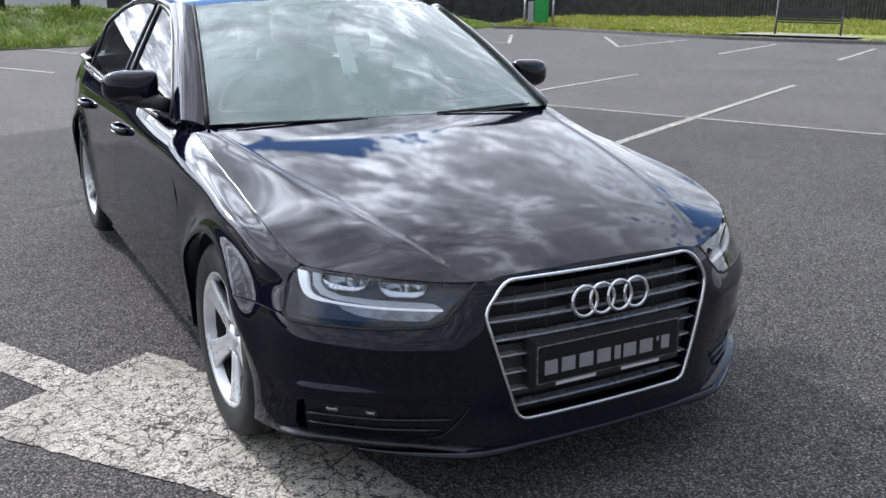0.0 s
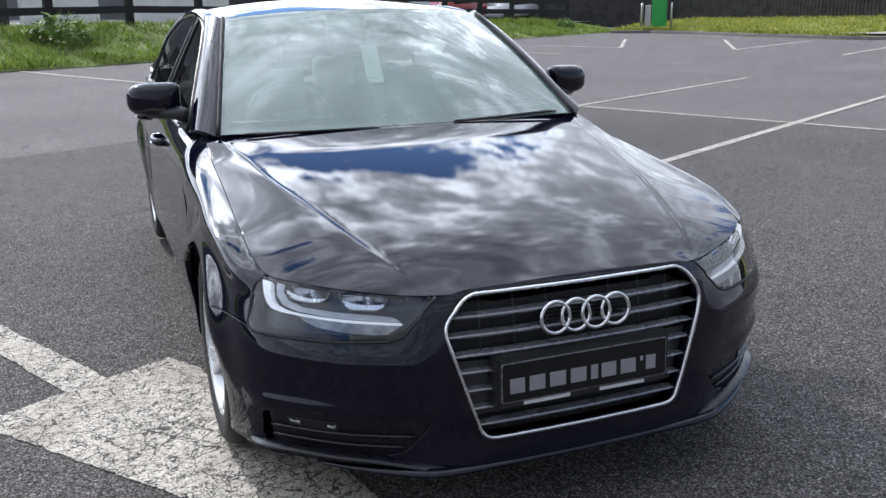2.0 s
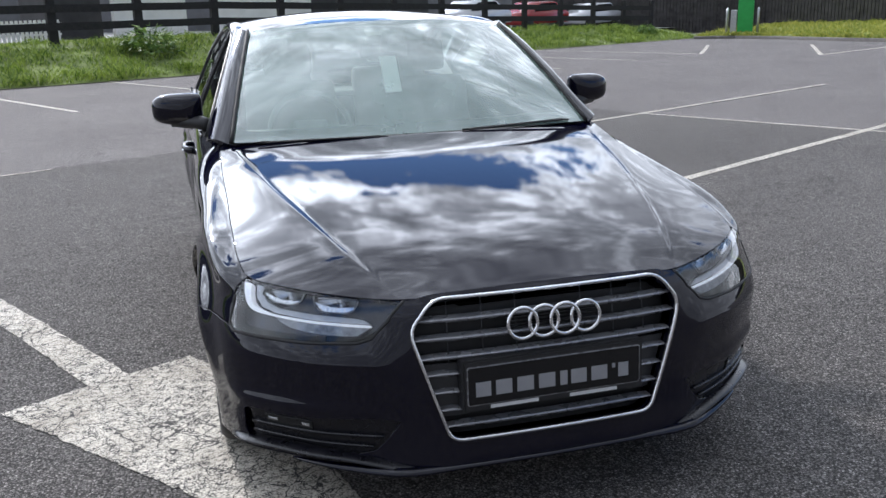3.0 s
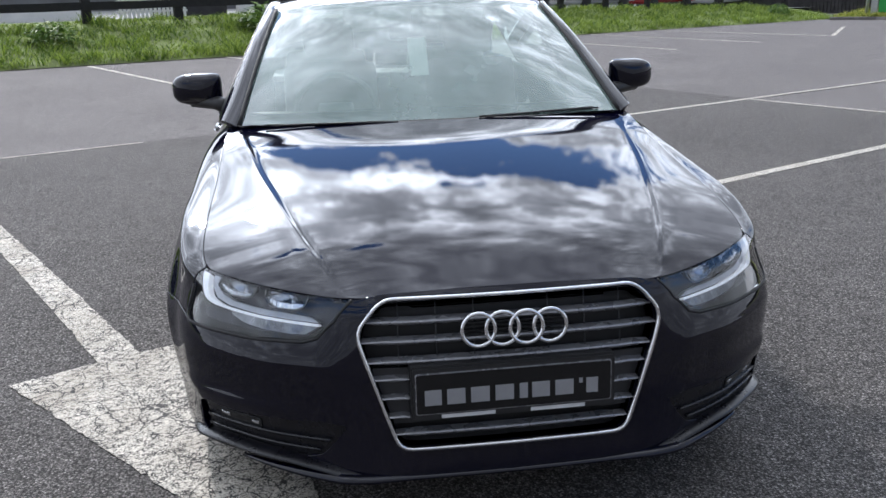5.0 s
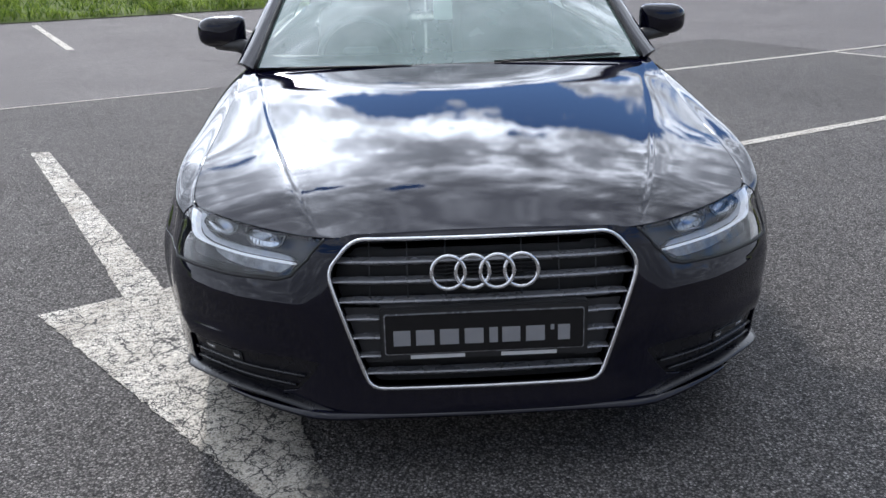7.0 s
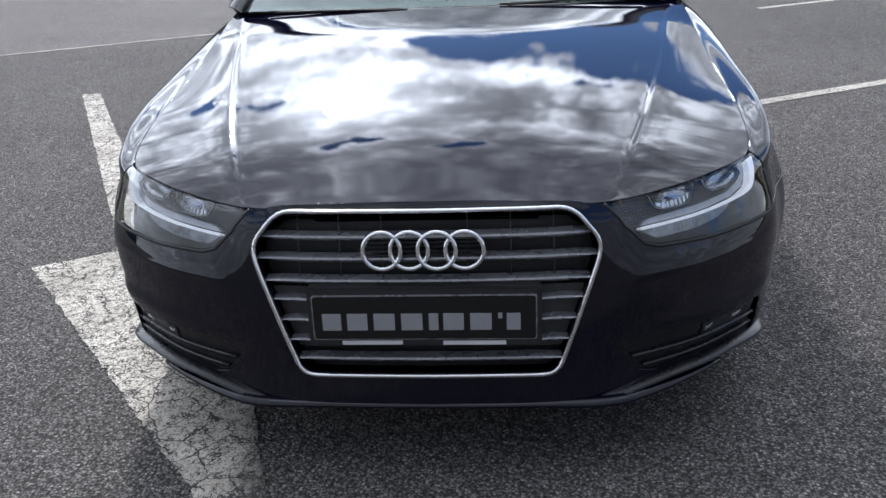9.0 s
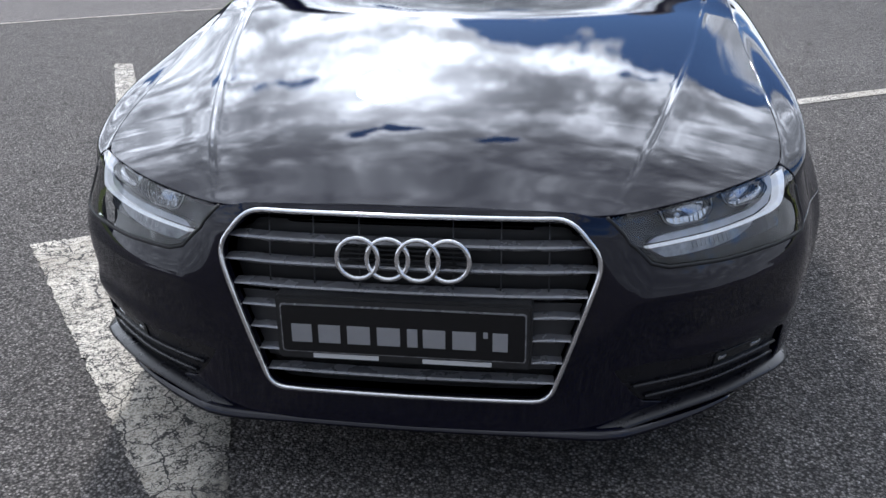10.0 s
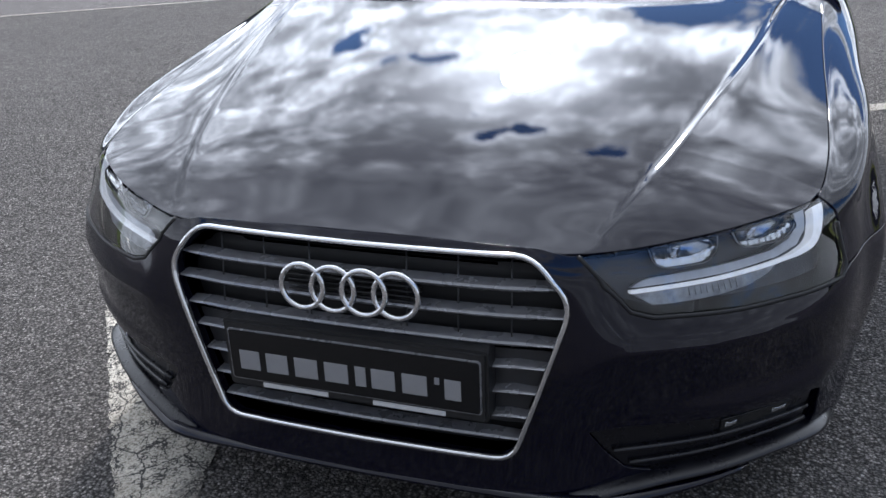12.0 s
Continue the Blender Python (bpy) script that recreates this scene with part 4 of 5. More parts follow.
for sg in (1, -1):
    bm = bmesh.new()
    rings = []
    for u in np.linspace(.405, .878, 40):
        z, far = float(shelf_z(u)), float(shelf_out(u))
        s_at, b_at = at_u(u, z)
        ring = []
        for out, dz in ((-.022, .003), (.2 * far, .0), (.80 * far, -.006), (far, -.010), (far * .97, -.014), (.6 * far, -.018), (-.022, -.020)):
            p = set_in(wrap, -out)(np.array([s_at]), np.array([b_at]))[0]
            ring.append(bm.verts.new((sg * p[0], p[1], z + dz)))
        rings.append(ring)
    for p, q in zip(rings, rings[1:]):
        for j in range(7):
            bm.faces.new((p[j], p[(j + 1) % 7], q[(j + 1) % 7], q[j]))
    bm.faces.new(rings[0])
    bm.faces.new(rings[-1])
    bmesh.ops.recalc_face_normals(bm, faces=bm.faces[:])
    part("splitter_wing", bm, TRIM_GLOSS, CAR, "dark shelf under the fog recess")
bm = bmesh.new()
pts = [(q[0] * .97, q[1] + .02, .188) for q in lip]
vs = [bm.verts.new(p) for p in pts] + [bm.verts.new((.70, .60, .178)), bm.verts.new((-.70, .60, .178))]
bm.faces.new(vs)
part("undertray", bm, DARK, CAR)

# ---- grille, emblem, plate, fog inserts ----
def nose(u, z, out=0.0):
    s, b = at_u(u, z)
    p = deeper(wrap, -out)(np.array([s]), np.array([b]))[0]
    return Vector(p)


GR = new("grille")
GR.parent = CAR
GR["label"] = "hexagonal grille with grey slats and a chrome frame"
bm = bmesh.new()
sweep_bm(bm, [nose(u, z, 0.004) for u, z in densify(front_loop(GRILLE, 0.035), .02)], [(-.004, -.0062), (.003, -.0062), (.0055, -.0026), (.0055, .0026), (.003, .0062), (-.004, .0062)], closed=True, up=Vector((0, -1, 0)))
part("chrome_frame", bm, CHROME, GR, "thin chrome frame")
panel("backing", deeper(wrap, 0.055), ccw([at_u(u, z) for u, z in grille_uz]), DARK, GR, 0.03, fold=-0.05)


def grille_half(z):
    zs = [.284, .606, .686]
    return float(np.interp(z, zs, [.306, .411, .345]))


def slat_bm(bm, u0, u1, z, h=.010, back=.006, deep=.03):
    n = max(2, int(abs(u1 - u0) / .05))
    rings = []
    for i in range(n + 1):
        u = u0 + (u1 - u0) * i / n
        p = nose(u, z)
        e = min(1.0, min(i, n - i) / 1.0 * .5 + .55)
        rings.append([bm.verts.new((p.x, p.y + back + a, p.z + c * e)) for a, c in ((.004, -.15 * h), (.0, .35 * h), (.003, h * .75), (deep, h), (deep, -h * .6), (.013, -h * .75))])
    for p, q in zip(rings, rings[1:]):
        for j in range(6):
            bm.faces.new((p[j], p[(j + 1) % 6], q[(j + 1) % 6], q[j]))
    bm.faces.new(rings[0])
    bm.faces.new(rings[-1])
    bmesh.ops.recalc_face_normals(bm, faces=bm.faces[:])


for z in (.624, .572, .518, .318):
    bm = bmesh.new()
    w = grille_half(z) - .002
    slat_bm(bm, -w, w, z)
    part("slat", bm, SATIN, GR, smooth=False)
for z in (.471, .419, .367):
    for sg in (1, -1):
        bm = bmesh.new()
        slat_bm(bm, sg * .262, sg * (grille_half(z) - .002), z)
        part("slat", bm, SATIN, GR, smooth=False)
for u in (-.30, -.20, -.10, .10, .20, .30):
    bm = bmesh.new()
    for z0, z1 in ((.505, .680),):
        p, q = nose(u, z0), nose(u, z1)
        sweep_bm(bm, [p + Vector((0, .022, 0)), q + Vector((0, .022, 0))], [(-.0006, -.0015), (.0006, -.0015), (.0006, .0015), (-.0006, .0015)], up=Vector((1, 0, 0)))
    part("rib", bm, PANEL_GREY, GR)
for sg in (1, -1):
    loop = [(sg * .25, .50), (sg * (grille_half(.50) - .004), .50), (sg * (grille_half(.34) - .004), .345), (sg * .25, .345)]
    panel("side_plate", deeper(wrap, .030), ccw([at_u(u, z) for u, z in loop]), PANEL_GREY, GR, .04, fold=.004)
# emblem: four plain interlocked rings
for i in range(4):
    bm = bmesh.new()
    uc = -.0945 + .063 * i
    c = nose(uc, .603, .014)
    m = Matrix.Translation(c) @ Matrix.Rotation(radians(-7), 4, "X")
    ring = [m @ Vector((.0435 * math.cos(q), .0015 * (i % 2), .0435 * math.sin(q))) for q in np.linspace(0, 2 * math.pi, 41)[:-1]]
    sweep_bm(bm, ring, circle_section(.0058, 8), closed=True, up=Vector((0, -1, 0)))
    part("ring", bm, CHROME, GR, "chrome ring")
bm = bmesh.new()
for i in range(5):
    slat_bm(bm, -.135, .135, .585 + .010 * i, h=.003, back=.004, deep=.006)
part("emblem_mesh", bm, TRIM, GR)

# plate on its holder
HOLDER = new("plate_holder")
HOLDER.parent = CAR
HOLDER.matrix_basis = Matrix.Translation((-.004, .034, .445)) @ Matrix.Rotation(radians(-3), 4, "X")
HOLDER["label"] = "black plate holder"


def front_slab(x0, x1, z0, z1, y0, y1, r, bevel=.003):
    bm = bmesh.new()
    lp = rounded([(x0, z0), (x1, z0), (x1, z1), (x0, z1)], r)
    f = bm.faces.new([bm.verts.new((x, y1, z)) for x, z in lp])
    e = bmesh.ops.extrude_face_region(bm, geom=[f])
    vs = [g for g in e["geom"] if isinstance(g, bmesh.types.BMVert)]
    bmesh.ops.translate(bm, verts=vs, vec=(0, y0 - y1, 0))
    bmesh.ops.recalc_face_normals(bm, faces=bm.faces[:])
    if bevel:
        front = [ed for ed in bm.edges if all(abs(v.co.y - y0) < 1e-6 for v in ed.verts)]
        bmesh.ops.bevel(bm, geom=front, offset=bevel, segments=2, affect="EDGES")
    return bm


part("holder_frame", front_slab(-.273, .273, -.075, .074, 0, .05, .010, .006), TRIM, HOLDER, smooth=False)
part("border", front_slab(-.262, .262, -.056, .057, -.003, 0, .008, .001), SATIN, HOLDER, smooth=False)
PL = part("plate", front_slab(-.259, .259, -.053, .054, -.005, 0, .007, .001), PLATE, HOLDER, "black plate with grey lettering bars", smooth=False)
x = -.238
for w, h, z0 in ((.050, .042, 0), (.054, .042, 0), (.056, .042, 0), (.056, .042, 0), (.025, .042, 0), (.054, .042, 0), (.056, .042, 0), (.011, .014, .029), (.036, .042, 0)):
    bm = bmesh.new()
    box_bm(bm, x, x + w * .88, -.0065, -.004, -.030 + z0, -.030 + z0 + h, .0006)
    part("lettering_bar", bm, LETTER, PL, smooth=False)
    x += w + .0085
for x0, x1, z0 in ((-.195, -.052, -.069), (.043, .190, -.070)):
    bm = bmesh.new()
    box_bm(bm, x0, x1, -.002, .003, z0, z0 + .010, .0005)
    part("small_lettering_bar", bm, LETTER_W, HOLDER, smooth=False)

for mirrored in (False, True):
    fog = new("fog_insert")
    fog.parent = CAR
    panel("recess", deeper(wrap, .042), ccw(fog_r), DARK, fog, .025, fold=-.042, mirror=mirrored)
    sg = -1 if mirrored else 1
    inset = front_loop([(.437, .3475), (.502, .2585), (.56, .2405), (.824, .231), (.826, .339)], .006)
    panel("insert", deeper(wrap, .009), ccw([at_u(u, z) for u, z in inset]), TRIM_GLOSS, fog, .02, fold=.012, label="black plastic insert", mirror=mirrored)
    for za, zb, u0, u1 in ((.300, .294, .480, .822), (.268, .264, .508, .822)):
        bm = bmesh.new()
        path = [nose(u, za + (zb - za) * (u - u0) / (u1 - u0), -.005) for u in np.linspace(u0, u1, 14)]
        sweep_bm(bm, [(sg * p.x, p.y, p.z) for p in path], [(-.006, -.004), (.006, -.004), (.008, -.001), (.005, .003), (-.006, .004)])
        part("blade", bm, TRIM_GLOSS, fog)
    lp = [(.665, .296), (.782, .294), (.788, .327), (.665, .329)]
    lamp = panel("fog_lamp", deeper(wrap, .005), ccw([at_u(u, z) for u, z in front_loop(lp, .006)]), FRIT, fog, .015, fold=.008, label="fog lamp behind a dark lens", mirror=mirrored)
    for u0, u1 in ((.672, .690), (.755, .778)):
        glint = [(u0, .311), (u1, .313), (u1, .320), ((u0 + u1) / 2, .317), (u0, .321)]
        panel("bulb_glint", deeper(wrap, .0035), ccw([at_u(u, z) for u, z in glint]), LAMP_CLEAR, lamp, .01, fold=.002, label="bright bulb reflector", mirror=mirrored)

# ---- greenhouse ----
roof_top = spline([1.9, 2.08, 2.4, 2.8, 3.2, 3.5], [1.355, 1.385, 1.415, 1.427, 1.41, 1.37])


def roof_surf(u, v):
    u, v = np.asarray(u, float), np.asarray(v, float)
    return np.stack([u, v, roof_top(v) - .052 * np.abs(u / .62) ** 2.3], 1)


def screen_surf(a, b):
    """The windscreen: a across (0.7 at the edge), b up the glass from 0 to 0.9."""
    a, b = np.asarray(a, float) / .7, np.asarray(b, float) / .9
    u0, v0, z0 = .765 * a, 1.403 + .085 * a ** 2, .950 - .006 * a ** 2
    u1, v1 = .612 * a, 2.075 + .115 * a ** 2
    z1 = roof_top(v1) - .050 * np.abs(a) ** 2.3
    bulge = .030 * np.sin(math.pi * np.clip(b, 0, 1)) * (1 - .35 * a ** 2)
    return np.stack([u0 + (u1 - u0) * b, v0 + (v1 - v0) * b - .55 * bulge, z0 + (z1 - z0) * b + .83 * bulge], 1)


ws_loop = [(-.7, 0), (.7, 0), (.7, .9), (-.7, .9)]
ws = panel("windscreen", screen_surf, ws_loop, GLASS, CAR, .04, fold=0, label="windscreen mirroring a cloudy sky")
ws.visible_shadow = False
hole = rounded([(-.680, .070), (.680, .070), (.680, .882), (-.680, .882)], .07, 6)
panel("windscreen_edge", deeper(screen_surf, .0025), ws_loop, FRIT, CAR, .03, holes=[hole], fold=0)
rl = [(.607 * a, 2.08 + .115 * a * a) for a in np.linspace(-1, 1, 21)]
panel("roof", roof_surf, ccw(rl + [(.625, 2.4), (.625, 3.42), (.3, 3.48), (-.3, 3.48), (-.625, 3.42), (-.625, 2.4)]), PAINT, CAR, .05, fold=.02)


panel("headliner", deeper(roof_surf, .05), ccw([(-.58, 2.25), (.58, 2.25), (.58, 3.40), (-.58, 3.40)]), LINING, CAR, .15, fold=0, label="pale cloth headliner")


def back_surf(a, b):
    a, b = np.asarray(a, float) / .65, np.asarray(b, float) / .8
    u0, v0, z0 = .60 * a, 3.49 - .05 * a ** 2, 1.372 - .05 * np.abs(a) ** 2.3
    u1, v1, z1 = .70 * a, 4.12 - .09 * a ** 2, 1.03 - .02 * a ** 2
    return np.stack([u0 + (u1 - u0) * b, v0 + (v1 - v0) * b, z0 + (z1 - z0) * b + .02 * np.sin(math.pi * np.clip(b, 0, 1))], 1)


rw = panel("rear_window", back_surf, [(-.65, 0), (.65, 0), (.65, .8), (-.65, .8)], SIDE_GLASS, CAR, .08, fold=0)
rw.visible_shadow = False
boot = spline([3.9, 4.1, 4.4, 4.7], [1.05, 1.03, 1.035, 1.0])
panel("boot_lid", lambda u, v: np.stack([np.asarray(u, float), np.asarray(v, float), boot(v) - .05 * np.abs(np.asarray(u) / .8) ** 3], 1), ccw([(-.80, 4.0), (.80, 4.0), (.78, 4.45), (.5, 4.60), (-.5, 4.60), (-.78, 4.45)]), PAINT, CAR, .08, fold=.02)


def side_u(v, z):
    return .862 - .018 * ((v - 2.6) / 1.2) ** 2 - .47 * (z - .94) - .10 * (z - .94) ** 2


rail_line = [(.790, 1.575, .945), (.765, 1.72, 1.035), (.728, 1.90, 1.145), (.688, 2.08, 1.255), (.648, 2.25, 1.308), (.632, 2.45, 1.345), (.626, 2.75, 1.361), (.626, 3.05, 1.351), (.632, 3.35, 1.312), (.656, 3.65, 1.222), (.70, 3.95, 1.10), (.75, 4.15, 1.01)]
rs = np.linspace(0, 1, len(rail_line))
rail_f = [smooth_spline(rs, [p[i] for p in rail_line]) for i in range(3)]
for mirrored in (False, True):
    sg = -1 if mirrored else 1
    surf = lambda v, z: np.stack([side_u(np.asarray(v, float), np.asarray(z, float)), np.asarray(v, float), np.asarray(z, float)], 1)
    bm = bmesh.new()
    sweep_bm(bm, [(sg * float(rail_f[0](q)), float(rail_f[1](q)), float(rail_f[2](q))) for q in np.linspace(.30, 1, 46)], circle_section(.040, 14, .62), scale=lambda q: .4 + .6 * min(1, q * 5))
    part("roof_rail", bm, PAINT, CAR)
    win_v, win_z = spline([0, .15, .4, .7, 1], [1.615, 1.75, 1.95, 2.20, 2.44]), spline([0, .15, .4, .7, 1], [.940, 1.005, 1.128, 1.262, 1.338])

    def pillar_surf(a, b):
        """The windscreen pillar: a from the glass (0) to the side window (0.1), b up from 0 to 0.9."""
        a, b = np.asarray(a, float) / .1, np.asarray(b, float)
        e = screen_surf(np.full(a.shape, .702), b)
        vv, zz = win_v(b / .9), win_z(b / .9)
        w = np.stack([side_u(vv, zz) + .004, vv, zz], 1)
        n = np.stack([0 * a + .55, 0 * a - .45, 0 * a + .70], 1)
        return e + (w - e) * a[:, None] + n * (.030 * np.sin(math.pi * np.clip(a, 0, 1)) ** .8)[:, None]
    panel("windscreen_pillar", pillar_surf, [(0.002, -.01), (.098, -.01), (.098, .905), (0.002, .905)], PAINT, CAR, .02, fold=.03, mirror=mirrored)
    bm = bmesh.new()
    edge_line = [screen_surf(np.array([.697]), np.array([q]))[0] + np.array([0, -.004, .006]) for q in np.linspace(0, .9, 20)]
    sweep_bm(bm, [(sg * p[0], p[1], p[2]) for p in edge_line], circle_section(.008, 6))
    part("windscreen_seal", bm, RUBBER, CAR)
    # window openings: front, rear
    top = lambda v: float(np.interp(v, [1.66, 1.9, 2.1, 2.3, 2.5, 2.8, 3.1, 3.4, 3.6, 3.75], [.955, 1.10, 1.215, 1.305, 1.34, 1.358, 1.35, 1.305, 1.245, 1.18]))
    w1 = [(1.68, .950), (2.56, .945)] + [(v, top(v)) for v in (2.58, 2.45, 2.3, 2.1, 1.9, 1.74)]
    w2 = [(2.68, .945), (3.62, .975)] + [(v, top(v)) for v in (3.70, 3.6, 3.4, 3.1, 2.85, 2.67)]
    for w in (w1, w2):
        g = panel("side_window", surf, ccw(w), SIDE_GLASS, CAR, .08, fold=0, mirror=mirrored, label="side window mirroring sky and clouds")
        g.visible_shadow = False
        bm = bmesh.new()
        c = ccw(w)
        sweep_bm(bm, [(sg * (side_u(v, z) + .004), v, z) for v, z in densify(c, .06)], [(-.010, -.006), (.010, -.006), (.010, .006), (-.010, .006)], closed=True, up=Vector((1, 0, 0)))
        part("window_frame", bm, TRIM, g)
    panel("door_pillar", deeper(surf, -.002), ccw([(2.57, .94), (2.67, .94), (2.665, 1.36), (2.585, 1.345)]), FRIT, CAR, .06, fold=.01, mirror=mirrored)
    bm = bmesh.new()
    sweep_bm(bm, [(sg * (side_u(v, .94) + .010), v, z) for v, z in [(1.84, .94), (2.2, .938), (2.8, .942), (3.3, .955), (3.7, .975)]], [(-.006, -.010), (.006, -.010), (.006, .010), (-.006, .010)])
    part("belt_trim", bm, CHROME, CAR, "bright trim under the side windows")
    # shelf between door skin and glass
    bm = bmesh.new()
    rr = []
    for v in np.linspace(1.60, 3.95, 20):
        o = wrap(np.array([s_of_v(v)]), np.array([TOP]))[0]
        rr.append((bm.verts.new((sg * o[0], v, o[2] - .001)), bm.verts.new((sg * (side_u(v, .94) - .03), v, o[2] + .004))))
    for p, q in zip(rr, rr[1:]):
        bm.faces.new((p[0], p[1], q[1], q[0]))
    bmesh.ops.recalc_face_normals(bm, faces=bm.faces[:])
    part("waist", bm, TRIM, CAR)
    # door mirror
    dm = new("door_mirror")
    dm.parent = CAR
    dm["label"] = "black door mirror"
    bm = bmesh.new()
    bmesh.ops.create_icosphere(bm, subdivisions=4, radius=1.0)
    for v in bm.verts:
        x, y, z = v.co
        e = (7.0 if x < 0 else 2.9) if z > 0 else (7.0 if x < 0 else 3.6)
        k = (abs(x) ** e + abs(z) ** e) ** (1 / e) / max(1e-6, math.hypot(x, z)) if math.hypot(x, z) > 1e-5 else 1
        x, z = x / max(k, 1e-3), z / max(k, 1e-3)
        y = -abs(y) ** .8 * 1.0 if y < 0 else min(y, .28)
        taper = 1 - .16 * (x + 1) / 2
        v.co = (sg * (.954 + .104 * x), 1.905 + .066 * y - .035 * (1 - x) / 2 + .04 * x * 0, 1.046 + .073 * z * taper + .004 * x)
    bmesh.ops.recalc_face_normals(bm, faces=bm.faces[:])
    part("housing", bm, PAINT, dm)
    bm = bmesh.new()
    sweep_bm(bm, [(sg * .825, 1.80, .978), (sg * .87, 1.835, .992), (sg * .92, 1.87, .995), (sg * .97, 1.90, .998)], circle_section(.040, 12, .72))
    part("foot", bm, TRIM, dm)
    bm = bmesh.new()
    box_bm(bm, sg * .950 - .082, sg * .950 + .082, 1.922, 1.928, .995, 1.098, .004)
    part("mirror_glass", bm, MIRROR, dm)

# cowl and wipers
bm = bmesh.new()
rows = []
for a in np.linspace(-1, 1, 25):
    rows.append([bm.verts.new((.765 * a, 1.33 + .11 * a * a, .910 - .008 * a * a)), bm.verts.new((.765 * a, 1.425 + .088 * a * a, .945 - .008 * a * a))])
for p, q in zip(rows, rows[1:]):
    bm.faces.new((p[0], q[0], q[1], p[1]))
part("cowl", bm, TRIM, CAR)
for pivot, tip in (((.62, .014), (.18, -.008)), ((-.14, -.018), (-.58, -.016))):
    bm = bmesh.new()
    pts = [screen_surf(np.array([pivot[0] + (tip[0] - pivot[0]) * q]), np.array([pivot[1] + (tip[1] - pivot[1]) * q]))[0] + np.array([0, -.003, .005 + .003 * math.sin(q * 3.1)]) for q in np.linspace(0, 1, 14)]
    sweep_bm(bm, pts, [(-.003, -.003), (.003, -.003), (.003, .003), (-.003, .003)])
    w = part("wiper", bm, TRIM, CAR)
    bm = bmesh.new()
    pts = [screen_surf(np.array([pivot[0] + (tip[0] - pivot[0]) * q]), np.array([pivot[1] + .008 + (tip[1] - pivot[1]) * q]))[0] + np.array([0, -.003, .004]) for q in np.linspace(.05, 1.06, 14)]
    sweep_bm(bm, pts, circle_section(.0035, 6))
    part("wiper_blade", bm, RUBBER, w)

# ---- wheels ----
def wheel(at, side):
    w = new("wheel")
    w.parent = CAR
    w.matrix_basis = Matrix.Translation(at) @ Matrix.Diagonal((side, 1, 1, 1))
    bm = bmesh.new()
    lathe_bm(bm, [(-.10, .222), (-.108, .235), (-.112, .27), (-.108, .300), (-.092, .318), (-.07, .3245), (-.045, .326), (-.043, .319), (-.035, .319), (-.033, .3265), (-.003, .327), (-.002, .32), (.006, .32), (.008, .327), (.035, .3265), (.037, .319), (.045, .319), (.047, .326),
                  (.07, .3245), (.092, .318), (.108, .300), (.111, .285), (.112, .27), (.109, .25), (.108, .235), (.100, .224), (.098, .218)], 64)
    part("tyre", bm, RUBBER, w, "black tyre")
    bm = bmesh.new()
    lathe_bm(bm, [(-.09, .222), (-.07, .205), (.02, .198), (.068, .203)], 64)
    part("barrel", bm, TRIM, w)
    bm = bmesh.new()
    lathe_bm(bm, [(.068, .203), (.088, .209), (.098, .214), (.104, .222), (.100, .2265)], 64)
    part("rim", bm, ALLOY, w, "silver alloy rim")
    bm = bmesh.new()
    lathe_bm(bm, [(.03, .16), (.034, .16), (.034, .06), (.02, .05)], 48)
    part("brake_disc", bm, DISC, w)
    bm = bmesh.new()
    box_bm(bm, .015, .055, -.07, .07, .10, .165, .01)
    part("caliper", bm, DARK, w)
    for k in range(5):
        bm = bmesh.new()
        ring = []
        for r, half, face, thick in ((.040, .030, .070, .040), (.075, .031, .074, .040), (.12, .034, .080, .034), (.17, .041, .088, .028), (.198, .050, .094, .024), (.212, .058, .097, .02)):
            prof = [(face - thick, -half * .9), (face - .004, -half), (face, -half * .86), (face - .001, -half * .30), (face - .007, 0), (face - .001, half * .30), (face, half * .86), (face - .004, half), (face - thick, half * .9)]
            ring.append([bm.verts.new((a, t, r)) for a, t in prof])
        for p, q in zip(ring, ring[1:]):
            for j in range(9):
                bm.faces.new((p[j], p[(j + 1) % 9], q[(j + 1) % 9], q[j]))
        bm.faces.new(ring[0])
        bm.faces.new(ring[-1])
        bmesh.ops.recalc_face_normals(bm, faces=bm.faces[:])
        bmesh.ops.rotate(bm, cent=(0, 0, 0), matrix=Matrix.Rotation(2 * math.pi * k / 5 + .35, 3, "X"), verts=bm.verts[:])
        part("spoke", bm, ALLOY, w)
        bm = bmesh.new()
        lathe_bm(bm, [(.055, .009), (.071, .009), (.073, .006), (.072, .001)], 8)
        q = 2 * math.pi * (k + .5) / 5 + .35
        bmesh.ops.translate(bm, verts=bm.verts[:], vec=(0, -.056 * math.sin(q), .056 * math.cos(q)))
        part("wheel_bolt", bm, DISC, w)
    bm = bmesh.new()
    lathe_bm(bm, [(.04, .048), (.070, .046), (.076, .034), (.079, .03), (.079, .001)], 32)
    part("hub_cap", bm, ALLOY, w)
    return w


for hub in (HUB_F, HUB_R):
    for side in (1, -1):
        wheel((side * (.805 if hub == HUB_F else .785), hub, HUB_Z + .002), side)

# ---- inside the car ----
bm = bmesh.new()
rows = []
for a in np.linspace(-1, 1, 17):
    rows.append([bm.verts.new((.74 * a, v + .12 * a * a, z)) for v, z in ((1.38, .945), (1.55, .955), (1.75, .945), (1.86, .90), (1.88, .72), (1.70, .45))])
for p, q in zip(rows, rows[1:]):
    for j in range(5):
        bm.faces.new((p[j], q[j], q[j + 1], p[j + 1]))
part("dashboard", bm, DASH, CAR)
bm = bmesh.new()
box_bm(bm, -.78, .78, 1.6, 4.0, .19, .24)
